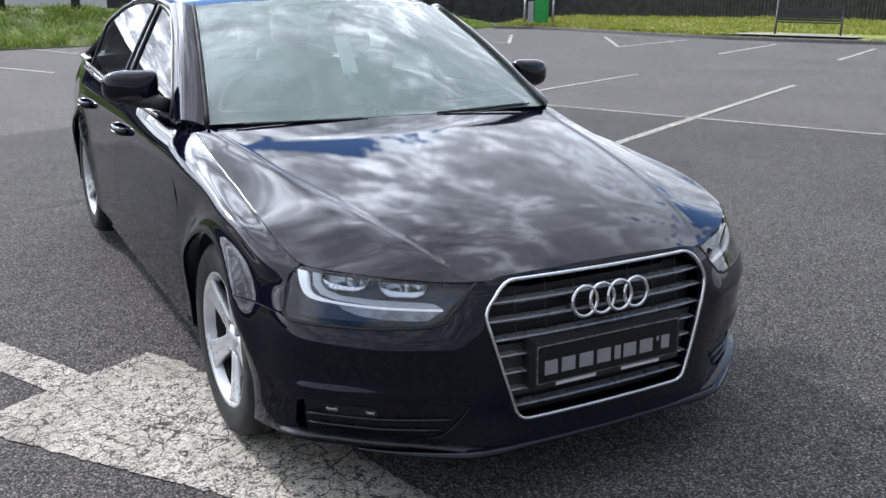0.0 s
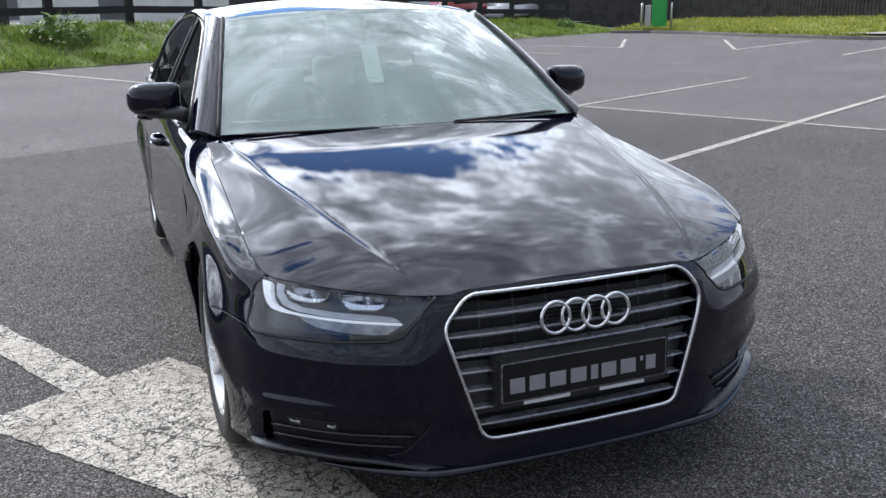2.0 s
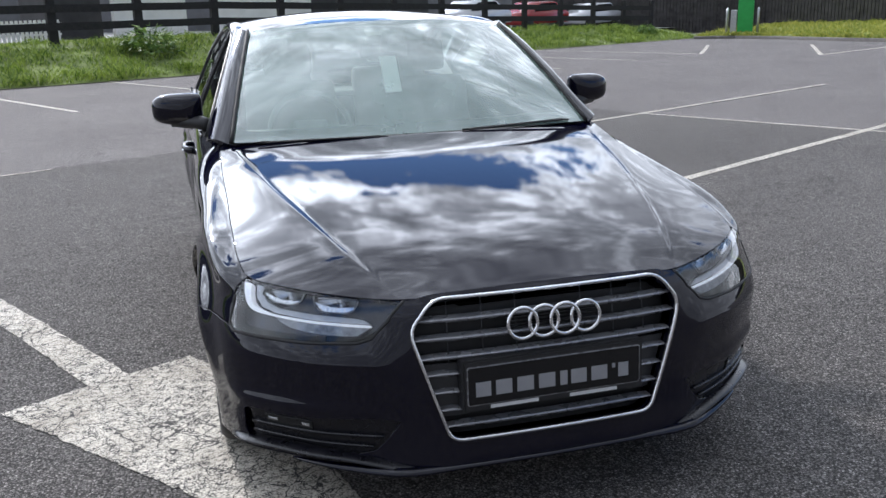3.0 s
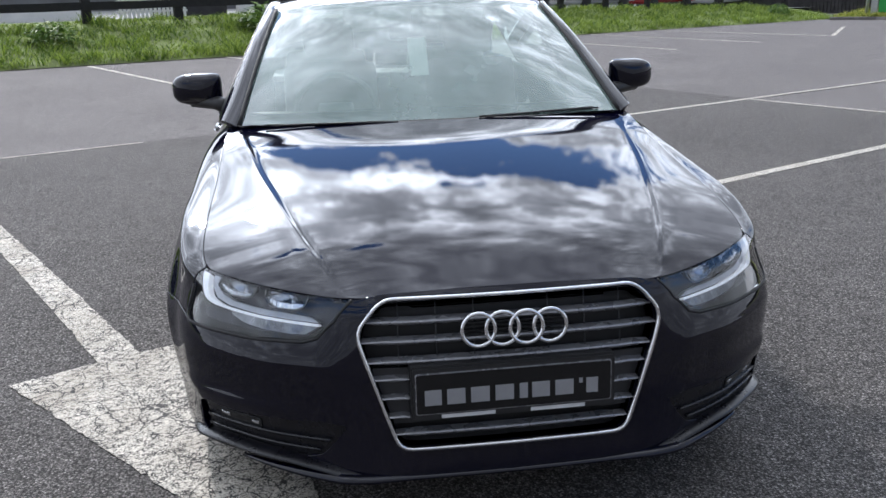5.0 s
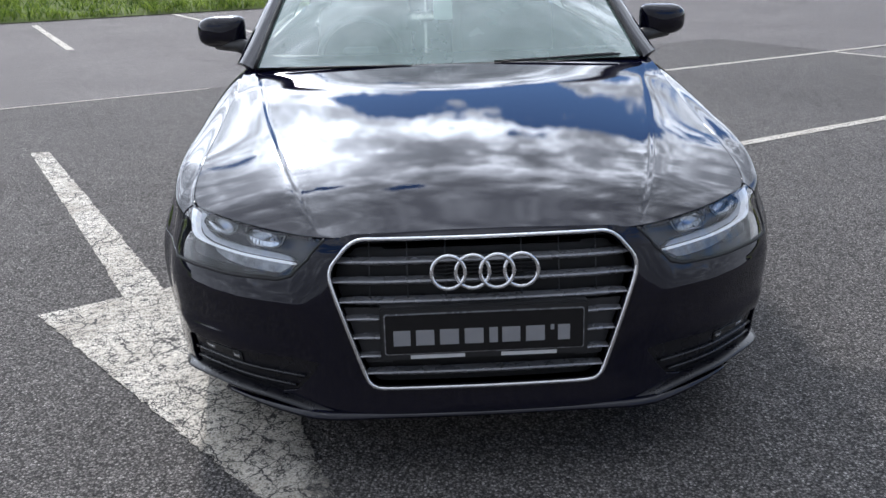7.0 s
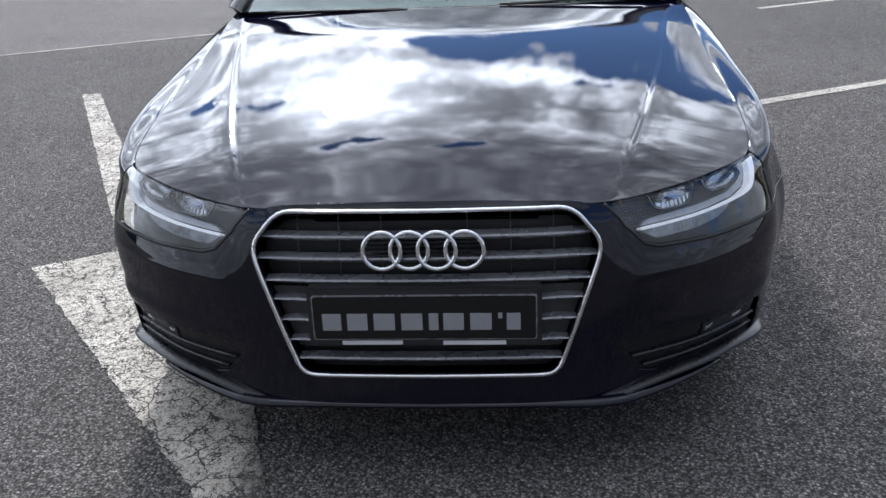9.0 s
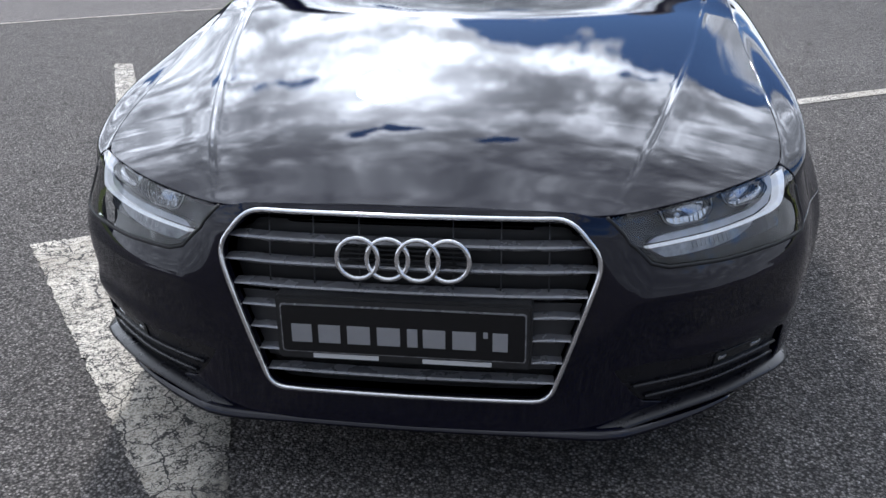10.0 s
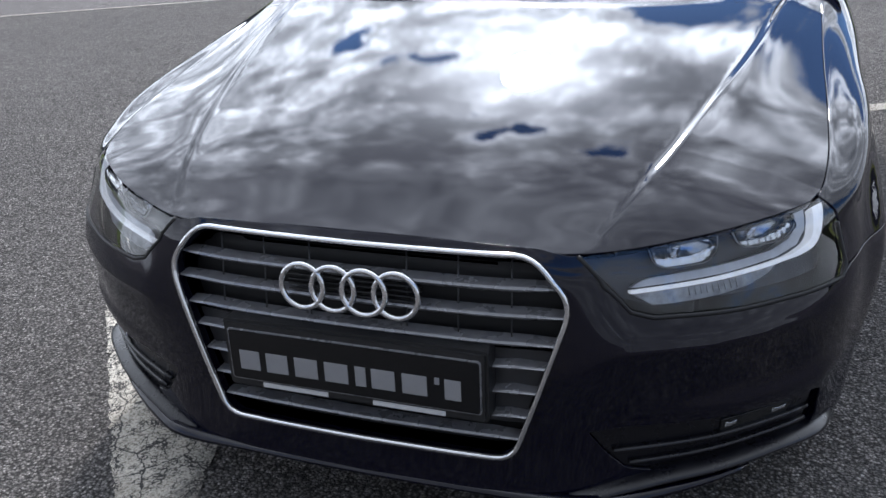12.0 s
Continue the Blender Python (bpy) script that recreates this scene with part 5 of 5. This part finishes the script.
part("cabin_floor", bm, DASH, CAR)
bm = bmesh.new()
c = Matrix.Translation((-.37, 2.02, .90)) @ Matrix.Rotation(radians(65), 4, "X")
sweep_bm(bm, [c @ Vector((.185 * math.cos(q), .185 * math.sin(q), 0)) for q in np.linspace(0, 2 * math.pi, 33)[:-1]], circle_section(.014, 8), closed=True, up=Vector((0, -.4, .9)))
box_bm(bm, -.08, .08, -.05, .05, -.02, .03, .02, c)
box_bm(bm, -.175, .175, -.015, .02, -.01, .012, .006, c)
part("steering_wheel", bm, DASH, CAR, "dark steering wheel")


for uc, vc in ((-.37, 2.55), (.37, 2.55), (-.37, 3.42), (.37, 3.42)):
    seat = new("car_seat")
    seat.parent = CAR
    seat.matrix_basis = Matrix.Translation((uc, vc, 0))
    seat["label"] = "dark cloth seat"
    bm = bmesh.new()
    box_bm(bm, -.25, .25, -.45, .06, .40, .56, .05)
    part("cushion", bm, CLOTH, seat)
    bm = bmesh.new()
    lean = Matrix.Translation((0, .02, .5)) @ Matrix.Rotation(radians(-18), 4, "X")
    box_bm(bm, -.24, .24, -.05, .07, .0, .60, .05, lean)
    part("backrest", bm, CLOTH, seat)
    bm = bmesh.new()
    box_bm(bm, -.13, .13, -.04, .05, .63, .80, .04, lean)
    part("headrest", bm, CLOTH, seat)
bm = bmesh.new()
box_bm(bm, -.70, .70, 3.55, 4.05, .90, .93, .01)
part("parcel_shelf", bm, DASH, CAR)
bm = bmesh.new()
p = screen_surf(np.array([0.0]), np.array([.80]))[0]
box_bm(bm, -.115, .115, p[1] + .07, p[1] + .10, p[2] - .13, p[2] - .065, .015)
sweep_bm(bm, [(0, p[1] + .01, p[2] - .01), (0, p[1] + .05, p[2] - .05), (0, p[1] + .08, p[2] - .09)], circle_section(.022, 8))
part("rear_view_mirror", bm, DASH, CAR)
sheet_at = lambda a, b: np.stack([np.asarray(a, float), 1.95 + .7 * (np.asarray(b, float) - 1.15) + .012 * np.sin(np.asarray(a, float) * 30), np.asarray(b, float)], 1)
panel("sale_sheet", sheet_at, [(-.041, 1.072), (.039, 1.072), (.039, 1.226), (-.041, 1.226)], PAPER, CAR, .03, fold=.001, label="pale paper sheet hanging behind the windscreen")

# ---- round the lot ----
def leaf_material(name, dark, light):
    m = bpy.data.materials.new(name)
    nt = nodes_of(m)
    out = nt.nodes.new("ShaderNodeOutputMaterial")
    geo = nt.nodes.new("ShaderNodeNewGeometry")
    at = nt.nodes.new("ShaderNodeTexCoord").outputs["Object"]
    f = math_node(nt, "ADD", math_node(nt, "MULTIPLY", geo.outputs["Random Per Island"], 0.50), math_node(nt, "MULTIPLY", noise_tex(nt, at, 1.1, 6.0, 0.65), 0.45))
    p = node(nt, "ShaderNodeBsdfPrincipled", {"Roughness": 0.6, "Specular IOR Level": 0.3}, Base_Color=ramp(nt, f, [(0.25, dark), (0.75, light)]))
    tr = node(nt, "ShaderNodeBsdfTranslucent", {}, Color=ramp(nt, f, [(0.25, dark), (0.75, light)]))
    mx = nt.nodes.new("ShaderNodeMixShader")
    mx.inputs[0].default_value = 0.3
    nt.links.new(p.outputs[0], mx.inputs[1])
    nt.links.new(tr.outputs[0], mx.inputs[2])
    nt.links.new(mx.outputs[0], out.inputs[0])
    return m


GRASS_SOIL = material("grass_soil", (0.13, 0.17, 0.04), 0.95, vary=0.5, scale=1.5, bump=0.8, bump_scale=25)
MEADOW_SOIL = material("meadow_soil", (0.22, 0.25, 0.05), 0.95, vary=0.4, scale=0.8, bump=0.8, bump_scale=20)
GRASS_LEAF = leaf_material("grass_leaf", (0.062, 0.125, 0.016), (0.34, 0.44, 0.075))
MEADOW_LEAF = leaf_material("meadow_leaf", (0.14, 0.20, 0.028), (0.42, 0.40, 0.08))
BUSH_LEAF = leaf_material("dock_leaf", (0.05, 0.11, 0.02), (0.17, 0.28, 0.06))
KERB = material("kerb_concrete", (0.16, 0.15, 0.14), 0.85, vary=0.35, scale=8, bump=0.4, bump_scale=80)
SLAB = material("path_concrete", (0.33, 0.32, 0.30), 0.85, vary=0.15, scale=3, bump=0.3, bump_scale=60)
FENCE = material("tarred_timber", (0.014, 0.013, 0.014), 0.75, vary=0.5, scale=9, bump=0.5, bump_scale=40)
BOARD = material("weathered_board", (0.050, 0.047, 0.046), 0.8, vary=0.5, scale=2.5, bump=0.5, bump_scale=30)
GREEN = material("green_paint", (0.02, 0.33, 0.07), 0.4, vary=0.1, scale=4)
GALV = material("galvanised_steel", (0.45, 0.46, 0.48), 0.4, 0.7, vary=0.15, scale=12)
WHITE = material("white_render", (0.80, 0.79, 0.76), 0.7, vary=0.10, scale=1.2)
DARKWALL = material("dark_shed_cladding", (0.035, 0.034, 0.036), 0.7, vary=0.3, scale=2)
IRON = material("bench_iron", (0.035, 0.034, 0.036), 0.5, vary=0.3, scale=10)
CAR_RED = material("far_car_red", (0.25, 0.02, 0.02), 0.2)
CAR_SILVER = material("far_car_silver", (0.5, 0.51, 0.53), 0.25, 0.3)
FAR_GLASS = material("far_car_glass", (0.02, 0.022, 0.025), 0.05)
YARD = material("yard_concrete", (0.30, 0.30, 0.29), 0.9, vary=0.2, scale=1.0)

ALONG, INTO = Vector((0.87, 0.49)), Vector((-0.49, 0.87))
ORIGIN = Vector((-6.5, 21.3))


def at_edge(k, off):
    """A place k metres along the lot's far edge and off metres behind it."""
    p = ORIGIN + ALONG * k + INTO * off
    return p.x, p.y


def bank_z(k, off):
    base = float(ground_z(at_edge(k, 0)[1]))
    rise = float(np.interp(k, [-40, 0, 12, 30, 45], [.85, .82, .92, .62, .35]))
    return base + rise * float(np.interp(off, [0, .25, 1.2, 2.6, 4.0, 6.0, 40], [.02, .12, .35, .72, 1.0, 1.02, 1.02]))


def sheet(name, rows, mat, label, category):
    bm = bmesh.new()
    vs = [[bm.verts.new(p) for p in r] for r in rows]
    for p, q in zip(vs, vs[1:]):
        for j in range(len(p) - 1):
            bm.faces.new((p[j], q[j], q[j + 1], p[j + 1]))
    bm.normal_update()
    down = [f for f in bm.faces if f.normal.z < 0]
    bmesh.ops.reverse_faces(bm, faces=down)
    return tagged(part(name, bm, mat, None), label, category, kind="structure")


sheet("verge", [[(*at_edge(k, o), bank_z(k, o)) for o in (0, .25, 1.2, 2.6, 4.0, 6.0)] for k in np.arange(-42, 38.1, 2)], GRASS_SOIL, "green grassy bank along the car park's edge", "grass")
sheet("yard", [[(*at_edge(k, o), bank_z(k, o) - .12) for o in (5.9, 12, 40)] for k in np.arange(-42, 60, 6)], YARD, "pale yard behind the fence", "yard")

KERB_LINE = [(24.4, 38.1), (25.8, 36.8), (26.2, 34), (26.0, 30), (26.25, 25.5), (27.4, 22.6), (28.9, 19.8), (32.5, 12), (37, 3)]


def meadow_z(y, d):
    return float(ground_z(y)) + float(np.interp(d, [0, 1, 6, 16, 40], [.12, .16, .24, .34, .5]))


def meadow_at(i, d):
    (xa, ya), (xb, yb) = KERB_LINE[max(0, i - 1)], KERB_LINE[min(len(KERB_LINE) - 1, i + 1)]
    x, y = KERB_LINE[i]
    nx, ny = (0.80, 0.60) if y > 15 else (0.88, 0.47)
    return x + nx * d, y + ny * d


sheet("meadow", [[(*meadow_at(i, d), meadow_z(KERB_LINE[i][1], d)) for d in (0, .5, 3, 8, 16, 30, 50)] for i in range(len(KERB_LINE))], MEADOW_SOIL, "yellow-green rough grass beyond the kerb", "grass")
bm = bmesh.new()
sweep_bm(bm, [(x, y, float(ground_z(y)) + .06) for x, y in KERB_LINE], [(-.10, -.07), (.06, -.07), (.06, .055), (.03, .075), (-.10, .075)])
tagged(part("kerb", bm, KERB, None, smooth=False), "dark weathered concrete kerb", "kerb", kind="structure")


def blades(name, points, height, width, mat, label, seed):
    """Many single blades of grass, each a bent strip of two faces."""
    rng = np.random.default_rng(seed)
    p = np.asarray(points)
    n = len(p)
    a = rng.uniform(0, 2 * math.pi, n)
    tuft = np.array([noise.noise(Vector((q[0] * 1.7, q[1] * 1.7, seed))) + .6 * noise.noise(Vector((q[0] * .6, q[1] * .6, seed + 5))) for q in p])
    h, w = height * np.clip(.62 + .85 * tuft, .22, 1.5) * rng.uniform(.5, 1.25, n), width * rng.uniform(.6, 1.4, n)
    lean, la = h * rng.uniform(.3, 1.5, n), rng.uniform(0, 2 * math.pi, n)
    side = np.stack([np.cos(a), np.sin(a), 0 * a], 1) * w[:, None] / 2
    bend = np.stack([np.cos(la) * lean, np.sin(la) * lean, 0 * la], 1)
    up = np.stack([0 * h, 0 * h, h], 1)
    v = np.stack([p - side, p + side, p + up * .55 + bend * .35 + side * .8, p + up * .55 + bend * .35 - side * .8, p + up + bend], 1).reshape(-1, 3)
    i = np.arange(n)[:, None] * 5
    me = bpy.data.meshes.new(name)
    me.from_pydata(v.tolist(), [], (i + [0, 1, 2, 3]).tolist() + (i + [3, 2, 4]).tolist())
    me.materials.append(mat)
    return tagged(new(name, me), label, "grass", kind="stuff")


rng = np.random.default_rng(5)
pts = []
for k, o, r in zip(rng.uniform(-14, 37, 68000), rng.uniform(0, 1, 68000) ** 1.2 * 4.6, rng.uniform(0, 1, 68000)):
    if noise.noise(Vector((k * .8, o * .8, 0))) * .5 + .5 > r * .62:
        x, y = at_edge(k, o + .05)
        pts.append((x, y, bank_z(k, o + .05) - .02))
blades("grass", pts, .26, .026, GRASS_LEAF, "lush green uncut grass on the bank", 1)
pts = []
for s, d, r in zip(rng.uniform(0, len(KERB_LINE) - 2.6, 46000), rng.uniform(0, 1, 46000) ** 1.5 * 24, rng.uniform(0, 1, 46000)):
    i, f = int(s), s - int(s)
    (xa, ya), (xb, yb) = meadow_at(i, d), meadow_at(i + 1, d)
    x, y = xa + (xb - xa) * f, ya + (yb - ya) * f
    z = meadow_z(KERB_LINE[i][1], d) * (1 - f) + meadow_z(KERB_LINE[i + 1][1], d) * f
    if noise.noise(Vector((x * .5, y * .5, 3))) * .5 + .5 > r * .55 and not (27.0 < x < 31 and 20.5 < y < 26 and d < 3.0):
        pts.append((x, y, z - .02))
blades("grass", pts, .22, .045, MEADOW_LEAF, "yellowing meadow grass", 2)

# dock plant on the bank
def leafy_plant(at, size, label, seed):
    rng = random.Random(seed)
    t = thing("dock_plant", at, label, "plant")
    bm = bmesh.new()
    for i in range(9):
        q = rng.uniform(0, 6.28)
        sweep_bm(bm, [(0, 0, 0), (.2 * size * math.cos(q), .2 * size * math.sin(q), .35 * size), (.35 * size * math.cos(q), .35 * size * math.sin(q), rng.uniform(.5, .8) * size)], circle_section(.008, 5))
    part("stems", bm, BUSH_LEAF, t)
    bm = bmesh.new()
    for i in range(240):
        q, r = rng.uniform(0, 6.28), size * .62 * rng.random() ** .5
        h = size * rng.uniform(.05, .75) * (1 - .5 * (r / size / .62) ** 2)
        l, w, tilt = size * rng.uniform(.14, .30), size * rng.uniform(.04, .08), rng.uniform(-.5, .7)
        m = Matrix.Translation((r * math.cos(q), r * math.sin(q), h)) @ Matrix.Rotation(q + rng.uniform(-.6, .6), 4, "Z") @ Matrix.Rotation(-tilt, 4, "Y")
        vs = [bm.verts.new(m @ Vector(c)) for c in ((0, 0, 0), (l * .4, w, .02), (l, 0, -.03), (l * .4, -w, .02))]
        bm.faces.new(vs)
    part("leaves", bm, BUSH_LEAF, t)


for k, o, s, sd in ((8.8, 2.2, 1.15, 1), (2.6, 2.0, .8, 2), (34.5, 1.6, .7, 3)):
    leafy_plant((*at_edge(k, o), bank_z(k, o) - .03), s, "broad-leaved dock plant growing in the grass", sd)

# post and rail fence on the bank
POST_K = [1.49 + 2.66 * i for i in range(-6, 15)]
rail = thing("fence", (*at_edge(4.15, 4.0), bank_z(4.15, 4.0)), "dark tarred post-and-rail timber fence on the bank", "fence")
inv = rail.matrix_world.inverted()
face = Matrix.Rotation(math.atan2(ALONG.y, ALONG.x), 4, "Z")
post_bm = bmesh.new()
box_bm(post_bm, -.13, .13, -.07, .07, -.4, 1.35, .012)
post_me = None
for k in POST_K:
    x, y = at_edge(k, 4.0)
    if post_me is None:
        ob = part("post", post_bm, FENCE, rail, smooth=False)
        post_me = ob.data
    else:
        ob = new("post", post_me)
        ob.parent = rail
    ob.matrix_basis = inv @ Matrix.Translation((x, y, bank_z(k, 4.0))) @ face @ Matrix.Rotation(random.uniform(-.02, .02), 4, "Y")
for h0, h1 in ((.36, .58), (.86, 1.08)):
    for ka, kb in zip(POST_K, POST_K[1:]):
        bm = bmesh.new()
        a, b = Vector((*at_edge(ka, 3.91), bank_z(ka, 4) + (h0 + h1) / 2)), Vector((*at_edge(kb, 3.91), bank_z(kb, 4) + (h0 + h1) / 2))
        hh = (h1 - h0) / 2
        sweep_bm(bm, [inv @ a, inv @ ((a + b) / 2 + Vector((0, 0, -.01))), inv @ b], [(-.025, -hh), (.025, -hh), (.025, hh), (-.025, hh)])
        part("rail", bm, FENCE, rail, smooth=False)


def wall_block(name, k0, k1, o0, o1, z0, z1, mat, label, category):
    t = thing(name, (*at_edge((k0 + k1) / 2, (o0 + o1) / 2), 0), label, category)
    bm = bmesh.new()
    box_bm(bm, -(k1 - k0) / 2, (k1 - k0) / 2, -(o1 - o0) / 2, (o1 - o0) / 2, z0, z1, .01)
    p = part("wall", bm, mat, t, smooth=False)
    p.matrix_basis = face
    return t, p


# yard behind the fence
FAR_WALL = material("grey_far_wall", (0.16, 0.16, 0.165), 0.8, vary=0.3, scale=.6)
bm = bmesh.new()
pts = [at_edge(-60, 22), at_edge(70, 22)]
sweep_bm(bm, [(*pts[0], 2.0), (*pts[1], 2.0)], [(-.15, -3.5), (.15, -3.5), (.15, 3.5), (-.15, 3.5)])
tagged(part("wall_far", bm, FAR_WALL, None, smooth=False), "long grey wall closing the yard", "wall", kind="structure")
for k0, k1, o, z0, z1 in ((-30, 5.3, 7.5, .1, .92), (10.2, 12.9, 7.0, .1, 1.9), (14.2, 18.6, 7.2, .1, 1.8)):
    t, p = wall_block("garden_wall", k0, k1, o, o + .22, z0, z1, WHITE, "low white rendered wall behind the fence", "wall")
    bm = bmesh.new()
    box_bm(bm, -(k1 - k0) / 2 - .04, (k1 - k0) / 2 + .04, -.16, .16, z1, z1 + .06, .01)
    c = part("coping", bm, YARD, t, smooth=False)
    c.matrix_basis = face
pick = thing("picket_fence", (*at_edge(7.0, 6.5), bank_z(7, 6.5)), "short white picket fence in the yard", "fence")
for i in range(16):
    bm = bmesh.new()
    box_bm(bm, -.045, .045, -.012, .012, -.2, .62, .004, face @ Matrix.Translation((-1.05 + .14 * i, 0, 0)))
    part("picket", bm, WHITE, pick, smooth=False)
for h in (.15, .48):
    bm = bmesh.new()
    box_bm(bm, -1.15, 1.15, .012, .04, h, h + .06, .004, face)
    part("picket_rail", bm, WHITE, pick, smooth=False)
wall_block("shed", 8.3, 10.0, 7.5, 10.0, .0, 2.4, DARKWALL, "dark timber-clad shed behind the fence", "shed")
wall_block("shed", 19.0, 26.0, 8.0, 11.0, .0, 2.4, DARKWALL, "long dark shed behind the fence", "shed")


def far_car(k, o, mat, label):
    t = thing("parked_car", Matrix.Translation((*at_edge(k, o), bank_z(k, o) - .12)) @ face, label, "car", group="cars parked behind the fence")
    bm = bmesh.new()
    prof = [(-2.1, .3), (-2.15, .6), (-2.0, .85), (-1.2, .92), (-.5, 1.42), (.9, 1.45), (1.6, 1.0), (2.1, .9), (2.15, .35)]
    for y in (-.85, .85):
        bm.faces.new([bm.verts.new((x, y, z)) for x, z in prof])
    vs = bm.verts[:]
    n = len(prof)
    bm.verts.ensure_lookup_table()
    for i in range(n):
        j = (i + 1) % n
        bm.faces.new((bm.verts[i], bm.verts[j], bm.verts[n + j], bm.verts[n + i]))
    bmesh.ops.recalc_face_normals(bm, faces=bm.faces[:])
    bmesh.ops.bevel(bm, geom=bm.edges[:], offset=.05, segments=2, affect="EDGES")
    part("body", bm, mat, t)
    bm = bmesh.new()
    lp = [(-1.0, .95), (1.35, 1.02), (.85, 1.38), (-.45, 1.35)]
    for y in (-.86, .86):
        bm.faces.new([bm.verts.new((x, y, z)) for x, z in lp])
    part("windows", bm, FAR_GLASS, t, smooth=False)
    for x in (-1.35, 1.3):
        for y in (-.80, .80):
            bm = bmesh.new()
            lathe_bm(bm, [(-.1, .01), (-.1, .28), (-.07, .32), (.07, .32), (.1, .28), (.1, .01)], 20, "y")
            bmesh.ops.translate(bm, verts=bm.verts[:], vec=(x, y, .32))
            part("wheel", bm, RUBBER, t)


far_car(29.5, 8.5, CAR_SILVER, "silver car parked behind the fence")
far_car(35.0, 9.0, CAR_RED, "red car parked behind the fence")
far_car(41.0, 9.5, CAR_SILVER, "silver car parked behind the fence")

# dark board fence behind the meadow
BOARD_LINE = [(20, 50.5), (27, 50.0), (34, 46.0), (41, 33.5), (47, 22.0), (55, 8)]
bf = thing("board_fence", (34, 46, -.2), "tall fence of dark weathered vertical boards", "fence")
bm = bmesh.new()
for (xa, ya), (xb, yb) in zip(BOARD_LINE, BOARD_LINE[1:]):
    n = int(math.hypot(xb - xa, yb - ya) / .19)
    turn = math.atan2(yb - ya, xb - xa)
    for i in range(n):
        x, y = xa + (xb - xa) * i / n, ya + (yb - ya) * i / n
        g = float(np.interp(y, [8, 30, 50], [.1, -.25, -.45]))
        m = Matrix.Translation((x - 34, y - 46, .2 + g + random.uniform(-.03, .03))) @ Matrix.Rotation(turn, 4, "Z")
        vs = [bm.verts.new(m @ Vector(c)) for c in ((-.08, -.012, -.6), (.08, -.012, -.6), (.08, -.012, 2.0), (-.08, -.012, 2.0), (-.08, .012, -.6), (.08, .012, -.6), (.08, .012, 2.0), (-.08, .012, 2.0))]
        for f in ((0, 1, 2, 3), (5, 4, 7, 6), (1, 5, 6, 2), (4, 0, 3, 7), (3, 2, 6, 7)):
            bm.faces.new([vs[j] for j in f])
tagged(part("board", bm, BOARD, bf, smooth=False), kind="stuff")
bm = bmesh.new()
sweep_bm(bm, [(x - 34 + .1, y - 46 + .1, .2 + float(np.interp(y, [8, 30, 50], [.1, -.25, -.45])) + .7) for x, y in BOARD_LINE], [(-.04, -1.3), (.02, -1.3), (.02, 1.2), (-.04, 1.2)])
part("backing_rail", bm, BOARD, bf)

# green cabinet between steel hoops
cab = thing("green_cabinet", Matrix.Translation((26.85, 37.75, float(ground_z(37.5)) + .12)) @ Matrix.Rotation(radians(-36), 4, "Z"), "bright green metal cabinet standing between steel hoops", "cabinet")
bm = bmesh.new()
box_bm(bm, -.30, .40, -.25, .25, 0, 1.9, .02)
part("body", bm, GREEN, cab, smooth=False)
bm = bmesh.new()
box_bm(bm, -.24, .34, -.262, -.25, .15, 1.8, .006)
part("door", bm, GREEN, cab, smooth=False)
bm = bmesh.new()
box_bm(bm, -.36, .46, -.32, .32, -.15, .04, .01)
part("plinth", bm, SLAB, cab, smooth=False)
bm = bmesh.new()
box_bm(bm, -.62, -.34, -.2, .2, .12, 1.15, .015)
part("meter_box", bm, GALV, cab, "grey steel meter box", smooth=False)
for x in (-.78, .62):
    bm = bmesh.new()
    sweep_bm(bm, [(x, -.35, -.1), (x, -.35, 1.05), (x, -.30, 1.17), (x, -.2, 1.22), (x, .2, 1.22), (x, .30, 1.17), (x, .35, 1.05), (x, .35, -.1)], circle_section(.05, 8), up=Vector((1, 0, 0)))
    part("hoop", bm, GALV, cab, "galvanised steel guard hoop")

# bench on its slab
tagged(flat_piece("path", [(26.3, 25.6), (28.4, 20.9), (29.6, 21.5), (29.9, 23.2), (28.6, 25.2), (27.2, 25.9)], .22, SLAB, "pale concrete slab under the bench", "path"))
bench = thing("bench", Matrix.Translation((28.75, 23.26, float(ground_z(23.3)) + .22)) @ Matrix.Rotation(math.atan2(-1.8, 1.46), 4, "Z"), "dark slatted park bench with iron ends on a slab", "bench")
for y, z in ((-.20, .44), (-.10, .45), (.0, .45), (.10, .45)):
    bm = bmesh.new()
    box_bm(bm, -1.12, 1.12, y - .04, y + .04, z - .018, z + .018, .005)
    part("seat_slat", bm, IRON, bench, smooth=False)
for z, y in ((.53, .19), (.62, .22), (.71, .25), (.80, .28), (.89, .31)):
    bm = bmesh.new()
    box_bm(bm, -1.12, 1.12, y - .015, y + .015, z - .038, z + .038, .005)
    part("back_slat", bm, IRON, bench, smooth=False)
for x in (-1.14, 1.14):
    bm = bmesh.new()
    sweep_bm(bm, [(x, -.30, 0), (x, -.26, .30), (x, -.22, .62), (x, -.05, .66), (x, .16, .64)], circle_section(.032, 8), up=Vector((1, 0, 0)))
    sweep_bm(bm, [(x, .30, 0), (x, .20, .30), (x, .20, .50), (x, .33, .92)], circle_section(.032, 8), up=Vector((1, 0, 0)))
    sweep_bm(bm, [(x, -.25, .42), (x, .2, .42)], circle_section(.028, 8), up=Vector((1, 0, 0)))
    part("end_frame", bm, IRON, bench)
pole = thing("pole", (28.21, 24.32, float(ground_z(24.6)) + .15), "slim pale steel pole by the bench", "pole")
bm = bmesh.new()
lathe_bm(bm, [(-.2, .02), (2.6, .02), (2.62, .014), (2.63, .001)], 12, "z")
part("shaft", bm, GALV, pole)
